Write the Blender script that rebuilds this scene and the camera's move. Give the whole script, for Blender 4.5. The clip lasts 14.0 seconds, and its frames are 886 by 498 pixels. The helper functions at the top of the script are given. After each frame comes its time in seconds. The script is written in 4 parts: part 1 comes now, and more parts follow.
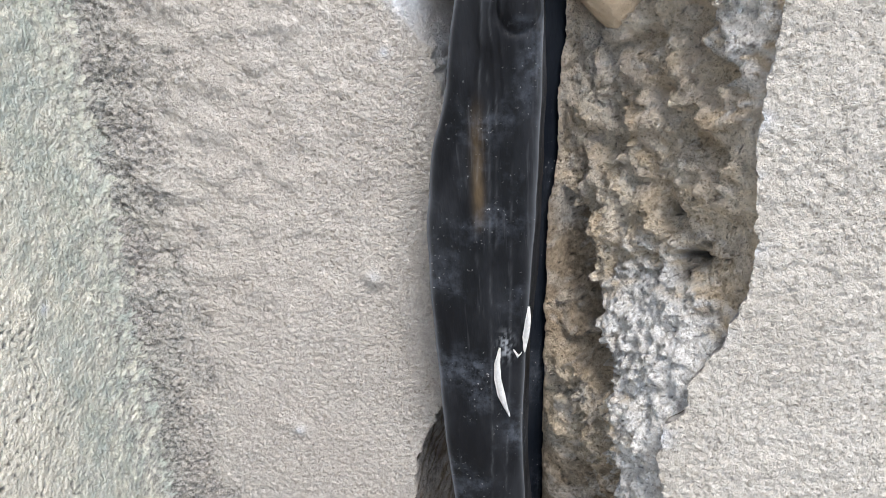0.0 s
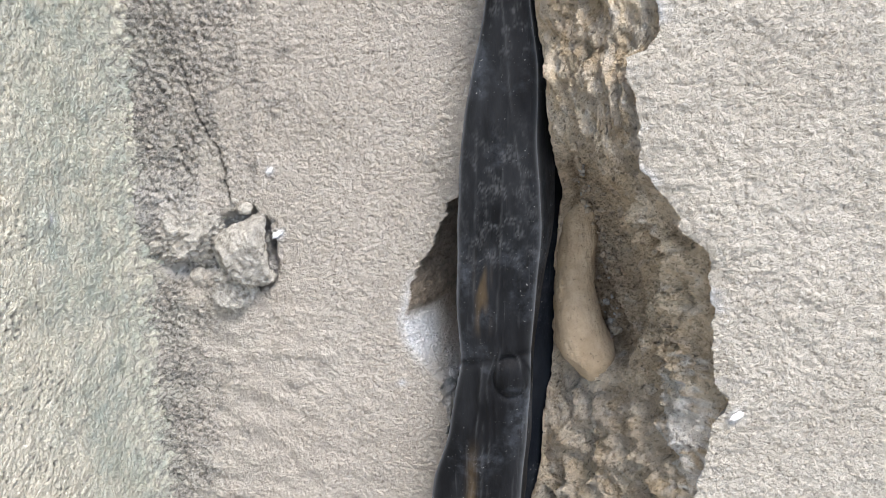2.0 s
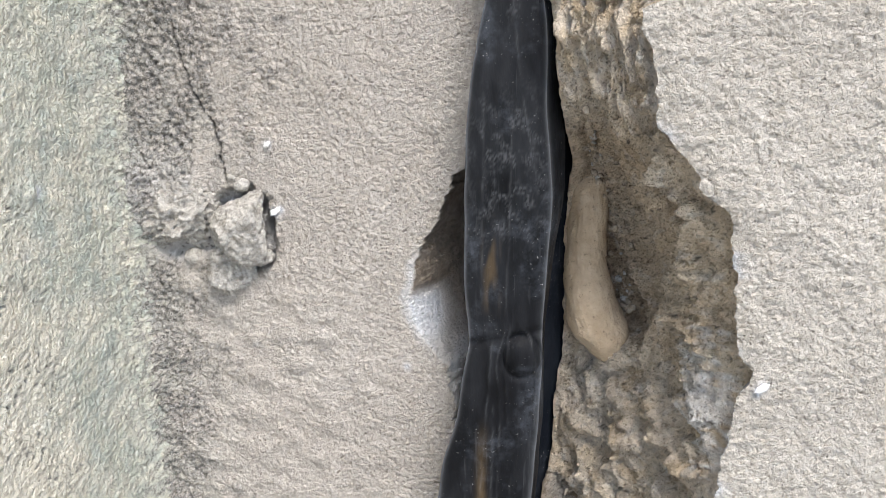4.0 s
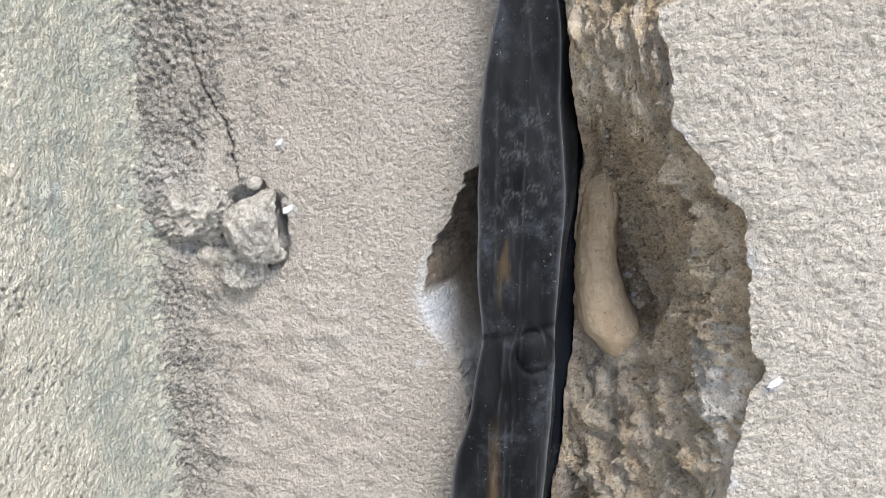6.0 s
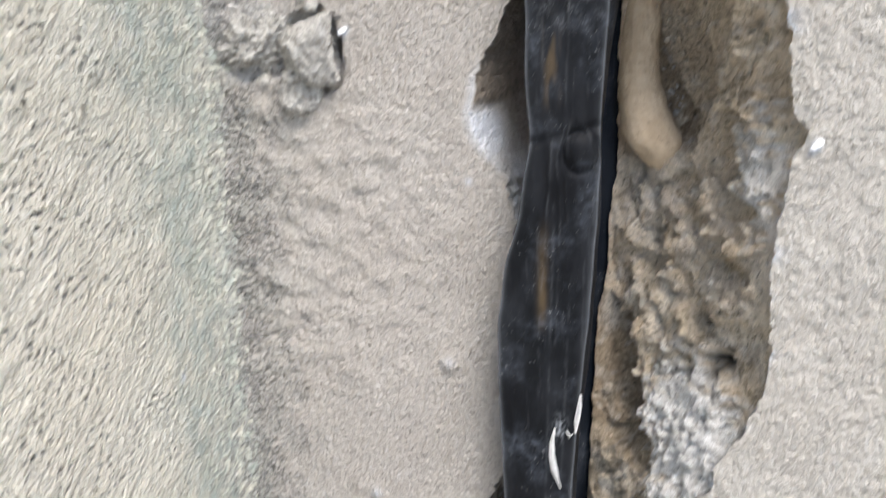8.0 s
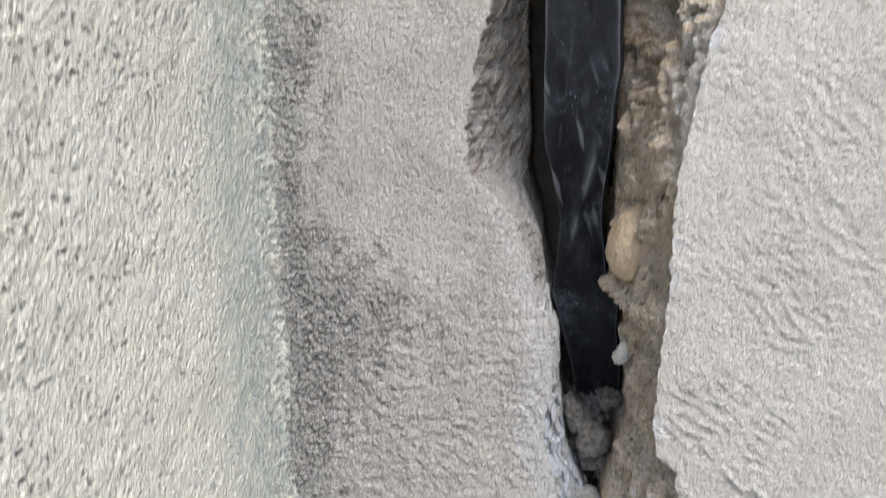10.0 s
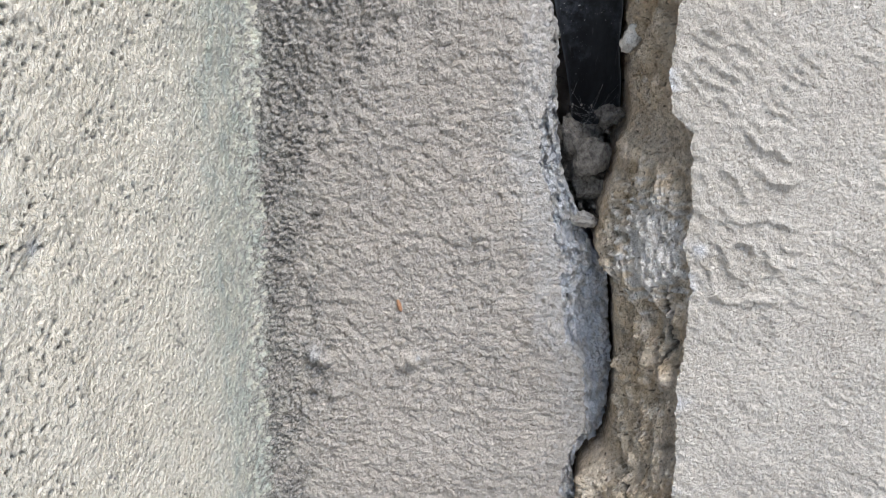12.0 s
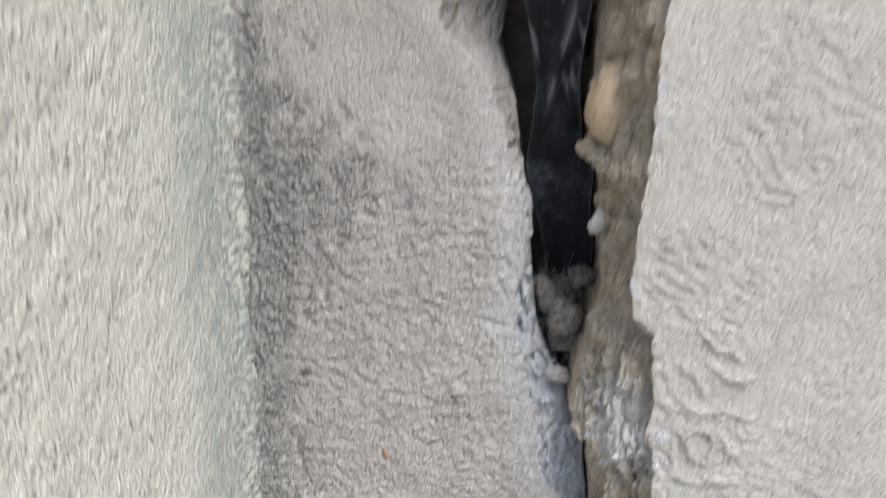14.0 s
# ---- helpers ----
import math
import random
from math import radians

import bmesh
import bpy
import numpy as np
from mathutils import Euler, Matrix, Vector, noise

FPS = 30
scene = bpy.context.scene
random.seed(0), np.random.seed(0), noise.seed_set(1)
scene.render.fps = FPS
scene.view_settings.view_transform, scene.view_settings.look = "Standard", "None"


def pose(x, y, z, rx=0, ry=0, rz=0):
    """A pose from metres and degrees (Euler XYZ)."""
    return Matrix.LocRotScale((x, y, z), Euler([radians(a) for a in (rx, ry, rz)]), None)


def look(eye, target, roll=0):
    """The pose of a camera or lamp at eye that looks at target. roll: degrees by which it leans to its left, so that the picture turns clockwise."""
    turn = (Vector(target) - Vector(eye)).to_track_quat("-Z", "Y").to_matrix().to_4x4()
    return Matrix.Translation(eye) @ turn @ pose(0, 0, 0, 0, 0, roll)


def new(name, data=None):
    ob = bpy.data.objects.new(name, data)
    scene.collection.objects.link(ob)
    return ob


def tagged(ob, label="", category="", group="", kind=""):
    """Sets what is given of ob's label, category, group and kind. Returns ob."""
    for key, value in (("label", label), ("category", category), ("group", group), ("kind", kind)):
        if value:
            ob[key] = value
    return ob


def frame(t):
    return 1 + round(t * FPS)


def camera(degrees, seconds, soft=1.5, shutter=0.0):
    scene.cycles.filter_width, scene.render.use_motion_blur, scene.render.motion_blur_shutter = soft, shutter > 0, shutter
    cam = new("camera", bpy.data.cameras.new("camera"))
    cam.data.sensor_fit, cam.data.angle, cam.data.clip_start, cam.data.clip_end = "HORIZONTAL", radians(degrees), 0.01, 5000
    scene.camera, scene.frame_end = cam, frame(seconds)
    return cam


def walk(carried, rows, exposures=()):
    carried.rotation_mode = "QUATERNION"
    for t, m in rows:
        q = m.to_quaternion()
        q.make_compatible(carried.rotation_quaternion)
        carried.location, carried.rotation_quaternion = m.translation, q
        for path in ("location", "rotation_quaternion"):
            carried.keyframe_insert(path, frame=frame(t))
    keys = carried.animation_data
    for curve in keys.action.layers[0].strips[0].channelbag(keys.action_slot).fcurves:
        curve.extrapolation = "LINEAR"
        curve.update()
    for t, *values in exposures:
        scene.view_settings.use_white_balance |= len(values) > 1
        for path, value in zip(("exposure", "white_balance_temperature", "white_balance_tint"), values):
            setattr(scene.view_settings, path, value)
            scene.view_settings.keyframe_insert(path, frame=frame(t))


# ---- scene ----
cam = camera(57.8, 14.0, soft=0.8, shutter=0.5)

PATH = [
    (0, (0.047, -0.24, 1.18), (-0.192, 1.62, 0.486), -3.4),
    (0.3, (0.05, -0.242, 1.181), (-0.22, 1.622, 0.509), -3.1),
    (0.5, (0.044, -0.253, 1.204), (-0.218, 1.618, 0.547), -2.5),
    (0.7, (0.039, -0.26, 1.237), (-0.202, 1.605, 0.556), -1.8),
    (1, (0.047, -0.258, 1.261), (-0.248, 1.623, 0.648), -1.6),
    (1.5, (0.051, -0.26, 1.276), (-0.225, 1.634, 0.698), -0.4),
    (2, (0.055, -0.265, 1.279), (-0.219, 1.642, 0.741), 0.1),
    (2.5, (0.058, -0.269, 1.277), (-0.223, 1.642, 0.756), 0.1),
    (3, (0.052, -0.264, 1.274), (-0.236, 1.65, 0.771), -0.2),
    (3.2, (0.054, -0.261, 1.271), (-0.228, 1.653, 0.766), -0.2),
    (5.3, (0.042, -0.257, 1.262), (-0.197, 1.661, 0.749), -0.7),
    (5.5, (0.049, -0.257, 1.272), (-0.188, 1.66, 0.754), -0.6),
    (6, (0.044, -0.26, 1.266), (-0.2, 1.654, 0.74), -0.6),
    (6.5, (0.044, -0.258, 1.263), (-0.217, 1.654, 0.739), -0.5),
    (7, (0.043, -0.256, 1.26), (-0.226, 1.658, 0.746), -0.4),
    (7.5, (0.048, -0.275, 1.243), (-0.249, 1.638, 0.741), -0.9),
    (8, (0.042, -0.289, 1.202), (-0.29, 1.62, 0.707), -1.7),
    (8.3, (0.028, -0.303, 1.174), (-0.306, 1.608, 0.688), -1.9),
    (8.5, (0.029, -0.31, 1.144), (-0.296, 1.605, 0.667), -2.0),
    (9, (0.034, -0.31, 1.065), (-0.293, 1.603, 0.582), -2.2),
    (9.2, (0.035, -0.309, 1.038), (-0.297, 1.606, 0.567), -2.1),
    (11.3, (-0.005, -0.323, 0.865), (-0.159, 1.61, 0.375), 2.2),
    (11.5, (0.001, -0.318, 0.85), (-0.159, 1.614, 0.355), 2.0),
    (12, (0.01, -0.313, 0.839), (-0.157, 1.613, 0.327), 1.7),
    (12.5, (0.01, -0.31, 0.83), (-0.168, 1.612, 0.303), 1.5),
    (13, (0.015, -0.307, 0.824), (-0.167, 1.613, 0.292), 1.4),
    (13.5, (0.012, -0.302, 0.851), (-0.166, 1.613, 0.306), 1.4),
    (13.8, (0.012, -0.303, 0.885), (-0.152, 1.611, 0.329), 1.4),
    (14, (0.016, -0.308, 0.92), (-0.148, 1.598, 0.335), 0.9),
]
walk(cam, [(t, look(eye, target, roll)) for t, eye, target, roll in PATH],
     exposures=[(0, 1.46, 6330, 10), (2, 1.44, 6550, 10), (7.5, 1.44, 6500, 10), (9, 1.40, 6250, 10), (11.3, 1.30, 6300, 10), (14, 1.30, 6300, 10)])

# ---- world, sun, exposure ----
sky_world = bpy.data.worlds.new("overcast_sky")
scene.world = sky_world
sky_world.use_nodes = True
sky_nodes = sky_world.node_tree
sky = sky_nodes.nodes.new("ShaderNodeTexSky")
sky.sky_type, sky.sun_disc = "NISHITA", False
SUN_DIR = Vector((0.33, -0.57, 1.0)).normalized()      # towards the sun
sky.sun_elevation = math.asin(SUN_DIR.z)
sky.sun_rotation = math.atan2(SUN_DIR.x, SUN_DIR.y)
sky.air_density, sky.dust_density = 1.0, 1.5
sky_nodes.links.new(sky.outputs[0], sky_nodes.nodes["Background"].inputs[0])
sky_nodes.nodes["Background"].inputs[1].default_value = 0.15
sun = new("sun", bpy.data.lights.new("sun", "SUN"))
sun.data.energy, sun.data.angle, sun.data.color = 1.85, radians(24), (1.0, 0.965, 0.92)
sun.matrix_world = look(SUN_DIR * 5, (0, 0, 0))


# ---- noise on arrays ----
def gnoise(x, y, seed=0):
    """Gradient noise on arrays, about -1 to 1."""
    x, y = np.broadcast_arrays(np.asarray(x, float), np.asarray(y, float))
    ix, iy = np.floor(x).astype(np.int64), np.floor(y).astype(np.int64)
    fx, fy = x - ix, y - iy

    def corner(dx, dy):
        h = ((ix + dx) * 374761393 + (iy + dy) * 668265263 + seed * 974711 + 101) & 0xFFFFFFFF
        h = ((h ^ (h >> 13)) * 1274126177) & 0xFFFFFFFF
        h = ((h ^ (h >> 16)) * 2246822519) & 0xFFFFFFFF
        a = ((h ^ (h >> 15)) & 0xFFFF) * (2 * math.pi / 65536)
        return np.cos(a) * (fx - dx) + np.sin(a) * (fy - dy)

    u, v = fx * fx * fx * (fx * (fx * 6 - 15) + 10), fy * fy * fy * (fy * (fy * 6 - 15) + 10)
    low = corner(0, 0) * (1 - u) + corner(1, 0) * u
    high = corner(0, 1) * (1 - u) + corner(1, 1) * u
    return 1.5 * (low * (1 - v) + high * v)


def fbm(x, y, octaves=4, seed=0, gain=0.5):
    total, amp = 0.0, 1.0
    for k in range(octaves):
        total = total + amp * gnoise(x * 2.03 ** k, y * 2.03 ** k, seed + 17 * k)
        amp *= gain
    return total


def cells(x, y, seed=0):
    """Distance to the nearest of scattered points, one a unit cell."""
    x, y = np.broadcast_arrays(np.asarray(x, float), np.asarray(y, float))
    ix, iy = np.floor(x).astype(np.int64), np.floor(y).astype(np.int64)
    best = np.full(x.shape, 9.0)
    for dx in (-1, 0, 1):
        for dy in (-1, 0, 1):
            h = ((ix + dx) * 374761393 + (iy + dy) * 668265263 + seed * 974711 + 77) & 0xFFFFFFFF
            h = ((h ^ (h >> 13)) * 1274126177) & 0xFFFFFFFF
            h = ((h ^ (h >> 16)) * 2246822519) & 0xFFFFFFFF
            px, py = ix + dx + (h & 0xFFF) / 4096, iy + dy + ((h >> 12) & 0xFFF) / 4096
            best = np.minimum(best, (x - px) ** 2 + (y - py) ** 2)
    return np.sqrt(best)


def shards(x, y, seed=0, tilt=0.9):
    """Broken facets: each cell has a height and a slope of its own, about -1 to 1."""
    x, y = np.broadcast_arrays(np.asarray(x, float), np.asarray(y, float))
    ix, iy = np.floor(x).astype(np.int64), np.floor(y).astype(np.int64)
    best, out = np.full(x.shape, 9.0), np.zeros(x.shape)
    for dx in (-1, 0, 1):
        for dy in (-1, 0, 1):
            h = ((ix + dx) * 374761393 + (iy + dy) * 668265263 + seed * 974711 + 55) & 0xFFFFFFFF
            h = ((h ^ (h >> 13)) * 1274126177) & 0xFFFFFFFF
            h = ((h ^ (h >> 16)) * 2246822519) & 0xFFFFFFFF
            g = ((h ^ (h >> 15)) * 3266489917) & 0xFFFFFFFF
            ox, oy = x - (ix + dx + (h & 0xFFF) / 4096), y - (iy + dy + ((h >> 12) & 0xFFF) / 4096)
            d = ox * ox + oy * oy
            face = (g & 0xFFF) / 2048 - 1 + tilt * (((g >> 12) & 0xFF) / 128 - 1) * ox + tilt * (((g >> 20) & 0xFF) / 128 - 1) * oy
            out, best = np.where(d < best, face, out), np.minimum(d, best)
    return out


def ramp(v, low, high):
    t = np.clip((v - low) / (high - low), 0, 1)
    return t * t * (3 - 2 * t)


def blob(x, z, cx, cz, rx, rz, soft=0.35, seed=0, rag=0.25):
    """A ragged patch: 1 inside, 0 outside."""
    d = np.hypot((x - cx) / rx, (z - cz) / rz) + rag * fbm(x * 300, z * 300, 3, seed)
    return 1 - ramp(d, 1 - soft, 1 + soft)


def line(points, z, jag=0.0, seed=0):
    """x along a broken edge, from (height, x) pairs, with a ragged outline."""
    hz, hx = np.array(sorted(points)).T
    out = np.interp(z, hz, hx)
    if jag:
        out = out + jag * fbm(z * 220, z * 0 + seed * 3.7, 4, seed, 0.6)
    return out


STEP = 0.00056
ROWS = np.concatenate((np.linspace(0, 0.59, 40), np.arange(0.61, 1.30, STEP), np.linspace(1.305, 2.4, 50)))


def sheet(name, x, y, z, material, parent, masks=None, label="", close_u=False):
    """A grid of points as one mesh; masks: name and value at each point."""
    r, c = x.shape
    me = bpy.data.meshes.new(name)
    co = np.stack((x, y, z), -1).reshape(-1, 3).astype(np.float32)
    i = (np.arange(r - 1)[:, None] * c + np.arange(c - 1)[None, :]).ravel()
    quads = np.stack((i, i + 1, i + c + 1, i + c), -1)
    if close_u:
        j = np.arange(r - 1) * c
        quads = np.concatenate((quads, np.stack((j + c - 1, j, j + c, j + 2 * c - 1), -1)))
    me.vertices.add(len(co))
    me.vertices.foreach_set("co", co.ravel())
    me.loops.add(quads.size)
    me.loops.foreach_set("vertex_index", quads.ravel().astype(np.int32))
    me.polygons.add(len(quads))
    me.polygons.foreach_set("loop_start", (np.arange(len(quads)) * 4).astype(np.int32))
    me.polygons.foreach_set("use_smooth", np.ones(len(quads), bool))
    for key, value in (masks or {}).items():
        a = me.attributes.new(key, "FLOAT", "POINT")
        a.data.foreach_set("value", np.broadcast_to(value, (r, c)).ravel().astype(np.float32))
    me.update(calc_edges=True)
    me.validate()
    me.materials.append(material)
    ob = new(name, me)
    ob.parent = parent
    if label:
        tagged(ob, label)
    return ob


def part(name, bm, material, parent=None, label="", smooth=True):
    """Links a bmesh as one mesh object."""
    me = bpy.data.meshes.new(name)
    for f in bm.faces:
        f.smooth = smooth
    bm.to_mesh(me)
    bm.free()
    me.materials.append(material)
    ob = new(name, me)
    ob.parent = parent
    if label:
        tagged(ob, label)
    return ob


# ---- materials ----
class Nodes:
    """A short way to wire a node material."""

    def __init__(self, name):
        self.mat = bpy.data.materials.new(name)
        self.mat.use_nodes = True
        self.tree = self.mat.node_tree
        self.bsdf = self.tree.nodes["Principled BSDF"]
        self.place = self.tree.nodes.new("ShaderNodeNewGeometry").outputs["Position"]

    def put(self, socket, value):
        if hasattr(value, "is_output"):
            self.tree.links.new(value, socket)
        else:
            socket.default_value = value

    def noise(self, scale, detail=4, rough=0.6, stretch=(1, 1, 1)):
        m = self.tree.nodes.new("ShaderNodeMapping")
        m.inputs["Scale"].default_value = stretch
        self.put(m.inputs["Vector"], self.place)
        n = self.tree.nodes.new("ShaderNodeTexNoise")
        self.put(n.inputs["Vector"], m.outputs[0])
        n.inputs["Scale"].default_value, n.inputs["Detail"].default_value, n.inputs["Roughness"].default_value = scale, detail, rough
        return n.outputs["Fac"]

    def wobbled(self, scale, amount):
        """The place, shaken by noise, for ragged cells."""
        n = self.tree.nodes.new("ShaderNodeTexNoise")
        self.put(n.inputs["Vector"], self.place)
        n.inputs["Scale"].default_value, n.inputs["Detail"].default_value = scale * 1.3, 3
        m = self.tree.nodes.new("ShaderNodeVectorMath")
        m.operation = "SCALE"
        self.put(m.inputs[0], n.outputs["Color"])
        m.inputs["Scale"].default_value = amount / scale
        a = self.tree.nodes.new("ShaderNodeVectorMath")
        self.put(a.inputs[0], self.place)
        self.put(a.inputs[1], m.outputs[0])
        return a.outputs[0]

    def pores(self, scale, size, low=0.47, high=0.56):
        """1 in scattered ragged pores."""
        v = self.tree.nodes.new("ShaderNodeTexVoronoi")
        self.put(v.inputs["Vector"], self.wobbled(scale, 1.3))
        v.inputs["Scale"].default_value = scale
        return self.math("MULTIPLY", self.span(v.outputs["Distance"], size, size * 0.5), self.span(self.noise(scale * 0.35, 2), low, high))

    def grains(self, scale):
        """A random value for each sand grain."""
        v = self.tree.nodes.new("ShaderNodeTexVoronoi")
        self.put(v.inputs["Vector"], self.wobbled(scale, 0.8))
        v.inputs["Scale"].default_value = scale
        x = self.tree.nodes.new("ShaderNodeSeparateColor")
        self.put(x.inputs[0], v.outputs["Color"])
        return x.outputs[0]

    def beads(self, scale):
        """Sand beads under paint: round tops with sharp valleys between."""
        v = self.tree.nodes.new("ShaderNodeTexVoronoi")
        self.put(v.inputs["Vector"], self.wobbled(scale, 0.7))
        v.inputs["Scale"].default_value = scale
        return self.span(v.outputs["Distance"], 0.05, 0.75, 1.0, 0.0)

    def mask(self, name):
        a = self.tree.nodes.new("ShaderNodeAttribute")
        a.attribute_name = name
        return a.outputs["Fac"]

    def span(self, value, low, high, to_low=0.0, to_high=1.0):
        n = self.tree.nodes.new("ShaderNodeMapRange")
        for socket, v in zip(n.inputs, (value, low, high, to_low, to_high)):
            self.put(socket, v)
        return n.outputs[0]

    def math(self, kind, a, b):
        n = self.tree.nodes.new("ShaderNodeMath")
        n.operation, n.use_clamp = kind, kind == "MULTIPLY"
        self.put(n.inputs[0], a)
        self.put(n.inputs[1], b)
        return n.outputs[0]

    def mix(self, factor, a, b, kind="MIX"):
        n = self.tree.nodes.new("ShaderNodeMix")
        n.data_type, n.blend_type = "RGBA", kind
        self.put(n.inputs[0], factor)
        for socket, v in ((n.inputs[6], a), (n.inputs[7], b)):
            self.put(socket, (*v, 1) if isinstance(v, tuple) else v)
        return n.outputs[2]

    def finish(self, colour, rough, height=None, depth=0.0005, metal=0.0, gloss=0.5):
        self.bsdf.inputs["Specular IOR Level"].default_value = gloss
        self.put(self.bsdf.inputs["Base Color"], (*colour, 1) if isinstance(colour, tuple) else colour)
        self.put(self.bsdf.inputs["Roughness"], rough)
        self.bsdf.inputs["Metallic"].default_value = metal
        if height is not None:
            b = self.tree.nodes.new("ShaderNodeBump")
            b.inputs["Strength"].default_value, b.inputs["Distance"].default_value = 1.0, depth
            self.put(b.inputs["Height"], height)
            self.put(self.bsdf.inputs["Normal"], b.outputs[0])
        return self.mat


def painted_plaster(name, cream, warm):
    """Old masonry paint on rough plaster, with grime, algae and bare broken mortar where the masks say."""
    n = Nodes(name)
    broad, grain, fine = n.noise(28, 4), n.noise(800, 4, 0.75), n.noise(2400, 3, 0.7)
    colour = n.mix(n.span(broad, 0.35, 0.65), cream, warm)
    colour = n.mix(n.span(grain, 0.42, 0.66), colour, n.mix(1.0, colour, (0.82, 0.80, 0.77), "MULTIPLY"))
    colour = n.mix(n.span(n.grains(900), 0, 1, 0, 0.28), n.mix(1.0, colour, (1.13, 1.13, 1.13), "MULTIPLY"), n.mix(1.0, colour, (0.62, 0.60, 0.57), "MULTIPLY"))
    colour = n.mix(n.span(fine, 0.60, 0.70, 0, 0.40), colour, n.mix(1.0, colour, (0.42, 0.39, 0.34), "MULTIPLY"))
    colour = n.mix(n.span(fine, 0.40, 0.30, 0, 0.5), colour, n.mix(1.0, colour, (1.16, 1.16, 1.17), "MULTIPLY"))
    pores = n.math("MAXIMUM", n.pores(560, 0.30), n.pores(1150, 0.34, 0.44, 0.52))
    colour = n.mix(n.math("MULTIPLY", pores, n.span(n.noise(35, 3), 0.38, 0.62, 0.10, 0.55)), colour, n.mix(1.0, colour, (0.30, 0.27, 0.22), "MULTIPLY"))
    algae = n.math("MULTIPLY", n.mask("algae"), n.span(n.noise(160, 4), 0.3, 0.6, 0.35, 1.0))
    colour = n.mix(algae, colour, n.mix(n.span(n.noise(90, 3), 0.4, 0.6), (0.57, 0.59, 0.49), (0.48, 0.525, 0.46)))
    grime = n.math("MULTIPLY", n.mask("grime"), n.span(grain, 0.36, 0.58, 0.35, 1.0))
    colour = n.mix(grime, colour, n.mix(n.span(fine, 0.4, 0.6), (0.078, 0.072, 0.065), (0.43, 0.41, 0.38)))
    bare = n.mix(n.span(n.noise(240, 4), 0.35, 0.65), (0.54, 0.51, 0.475), (0.74, 0.72, 0.70))
    colour = n.mix(n.mask("bare"), colour, bare)
    brown = n.mix(n.span(n.noise(300, 4), 0.35, 0.65), (0.12, 0.09, 0.062), (0.27, 0.215, 0.16))
    colour = n.mix(n.mask("brown"), colour, brown)
    colour = n.mix(n.mask("pale"), colour, n.mix(n.span(grain, 0.35, 0.65), (0.58, 0.595, 0.63), (0.84, 0.845, 0.86)))
    colour = n.mix(n.mask("pit"), colour, (0.06, 0.055, 0.045))
    height = n.math("SUBTRACT", n.math("ADD", n.math("MULTIPLY", grain, 0.6), n.math("MULTIPLY", fine, 0.35)), n.math("MULTIPLY", pores, 0.5))
    height = n.math("ADD", height, n.math("ADD", n.math("MULTIPLY", n.beads(430), n.span(n.noise(120, 2), 0.3, 0.7, 0.10, 0.42)), n.math("MULTIPLY", n.beads(900), 0.16)))
    return n.finish(colour, n.span(grain, 0.3, 0.7, 0.75, 0.95), height, 0.0034)


def crumbly_mortar(name):
    """Sandy brown lime mortar with grit, pale lime patches and dark pores."""
    n = Nodes(name)
    broad, grit, fine = n.noise(60, 4), n.noise(500, 5, 0.7), n.noise(1900, 3, 0.7)
    colour = n.mix(n.span(broad, 0.35, 0.65), (0.66, 0.53, 0.375), (0.80, 0.695, 0.545))
    colour = n.mix(n.span(grit, 0.38, 0.66), n.mix(1.0, colour, (0.84, 0.80, 0.74), "MULTIPLY"), colour)
    # brown mortar, darkened further to paint shade into the recesses
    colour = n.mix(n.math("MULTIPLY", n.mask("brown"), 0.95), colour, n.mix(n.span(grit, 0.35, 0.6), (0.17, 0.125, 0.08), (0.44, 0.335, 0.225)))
    colour = n.mix(n.math("MULTIPLY", n.mask("grey"), 0.8), colour, n.mix(n.span(grit, 0.35, 0.65), (0.50, 0.435, 0.35), (0.80, 0.735, 0.64)))
    colour = n.mix(n.math("MULTIPLY", n.mask("lime"), n.span(grit, 0.08, 0.34)), colour, n.mix(n.span(fine, 0.35, 0.6), (0.86, 0.85, 0.83), (0.70, 0.67, 0.63)))
    colour = n.mix(n.mask("pit"), colour, (0.05, 0.04, 0.03))
    colour = n.mix(n.span(fine, 0.62, 0.72, 0, 0.5), colour, (0.14, 0.11, 0.08))
    pores = n.math("MAXIMUM", n.pores(430, 0.34), n.pores(1000, 0.36, 0.42, 0.50))
    colour = n.mix(n.span(n.grains(620), 0, 1, 0, 0.4), n.mix(1.0, colour, (1.16, 1.15, 1.13), "MULTIPLY"), n.mix(1.0, colour, (0.50, 0.47, 0.43), "MULTIPLY"))
    colour = n.mix(n.math("MULTIPLY", pores, 0.45), colour, n.mix(1.0, colour, (0.28, 0.24, 0.19), "MULTIPLY"))
    height = n.math("SUBTRACT", n.math("ADD", grit, n.math("MULTIPLY", fine, 0.45)), n.math("MULTIPLY", pores, 0.5))
    return n.finish(colour, 0.95, height, 0.004)


def stone_material(name, dark, light, scale=300, bump=0.0006):
    n = Nodes(name)
    grain, fine = n.noise(scale, 5, 0.65), n.noise(scale * 5, 3, 0.7)
    colour = n.mix(n.span(grain, 0.35, 0.65), dark, light)
    colour = n.mix(n.span(fine, 0.60, 0.70, 0, 0.6), colour, tuple(v * 0.3 for v in dark))
    return n.finish(colour, 0.92, n.math("ADD", grain, n.math("MULTIPLY", fine, 0.4)), bump)


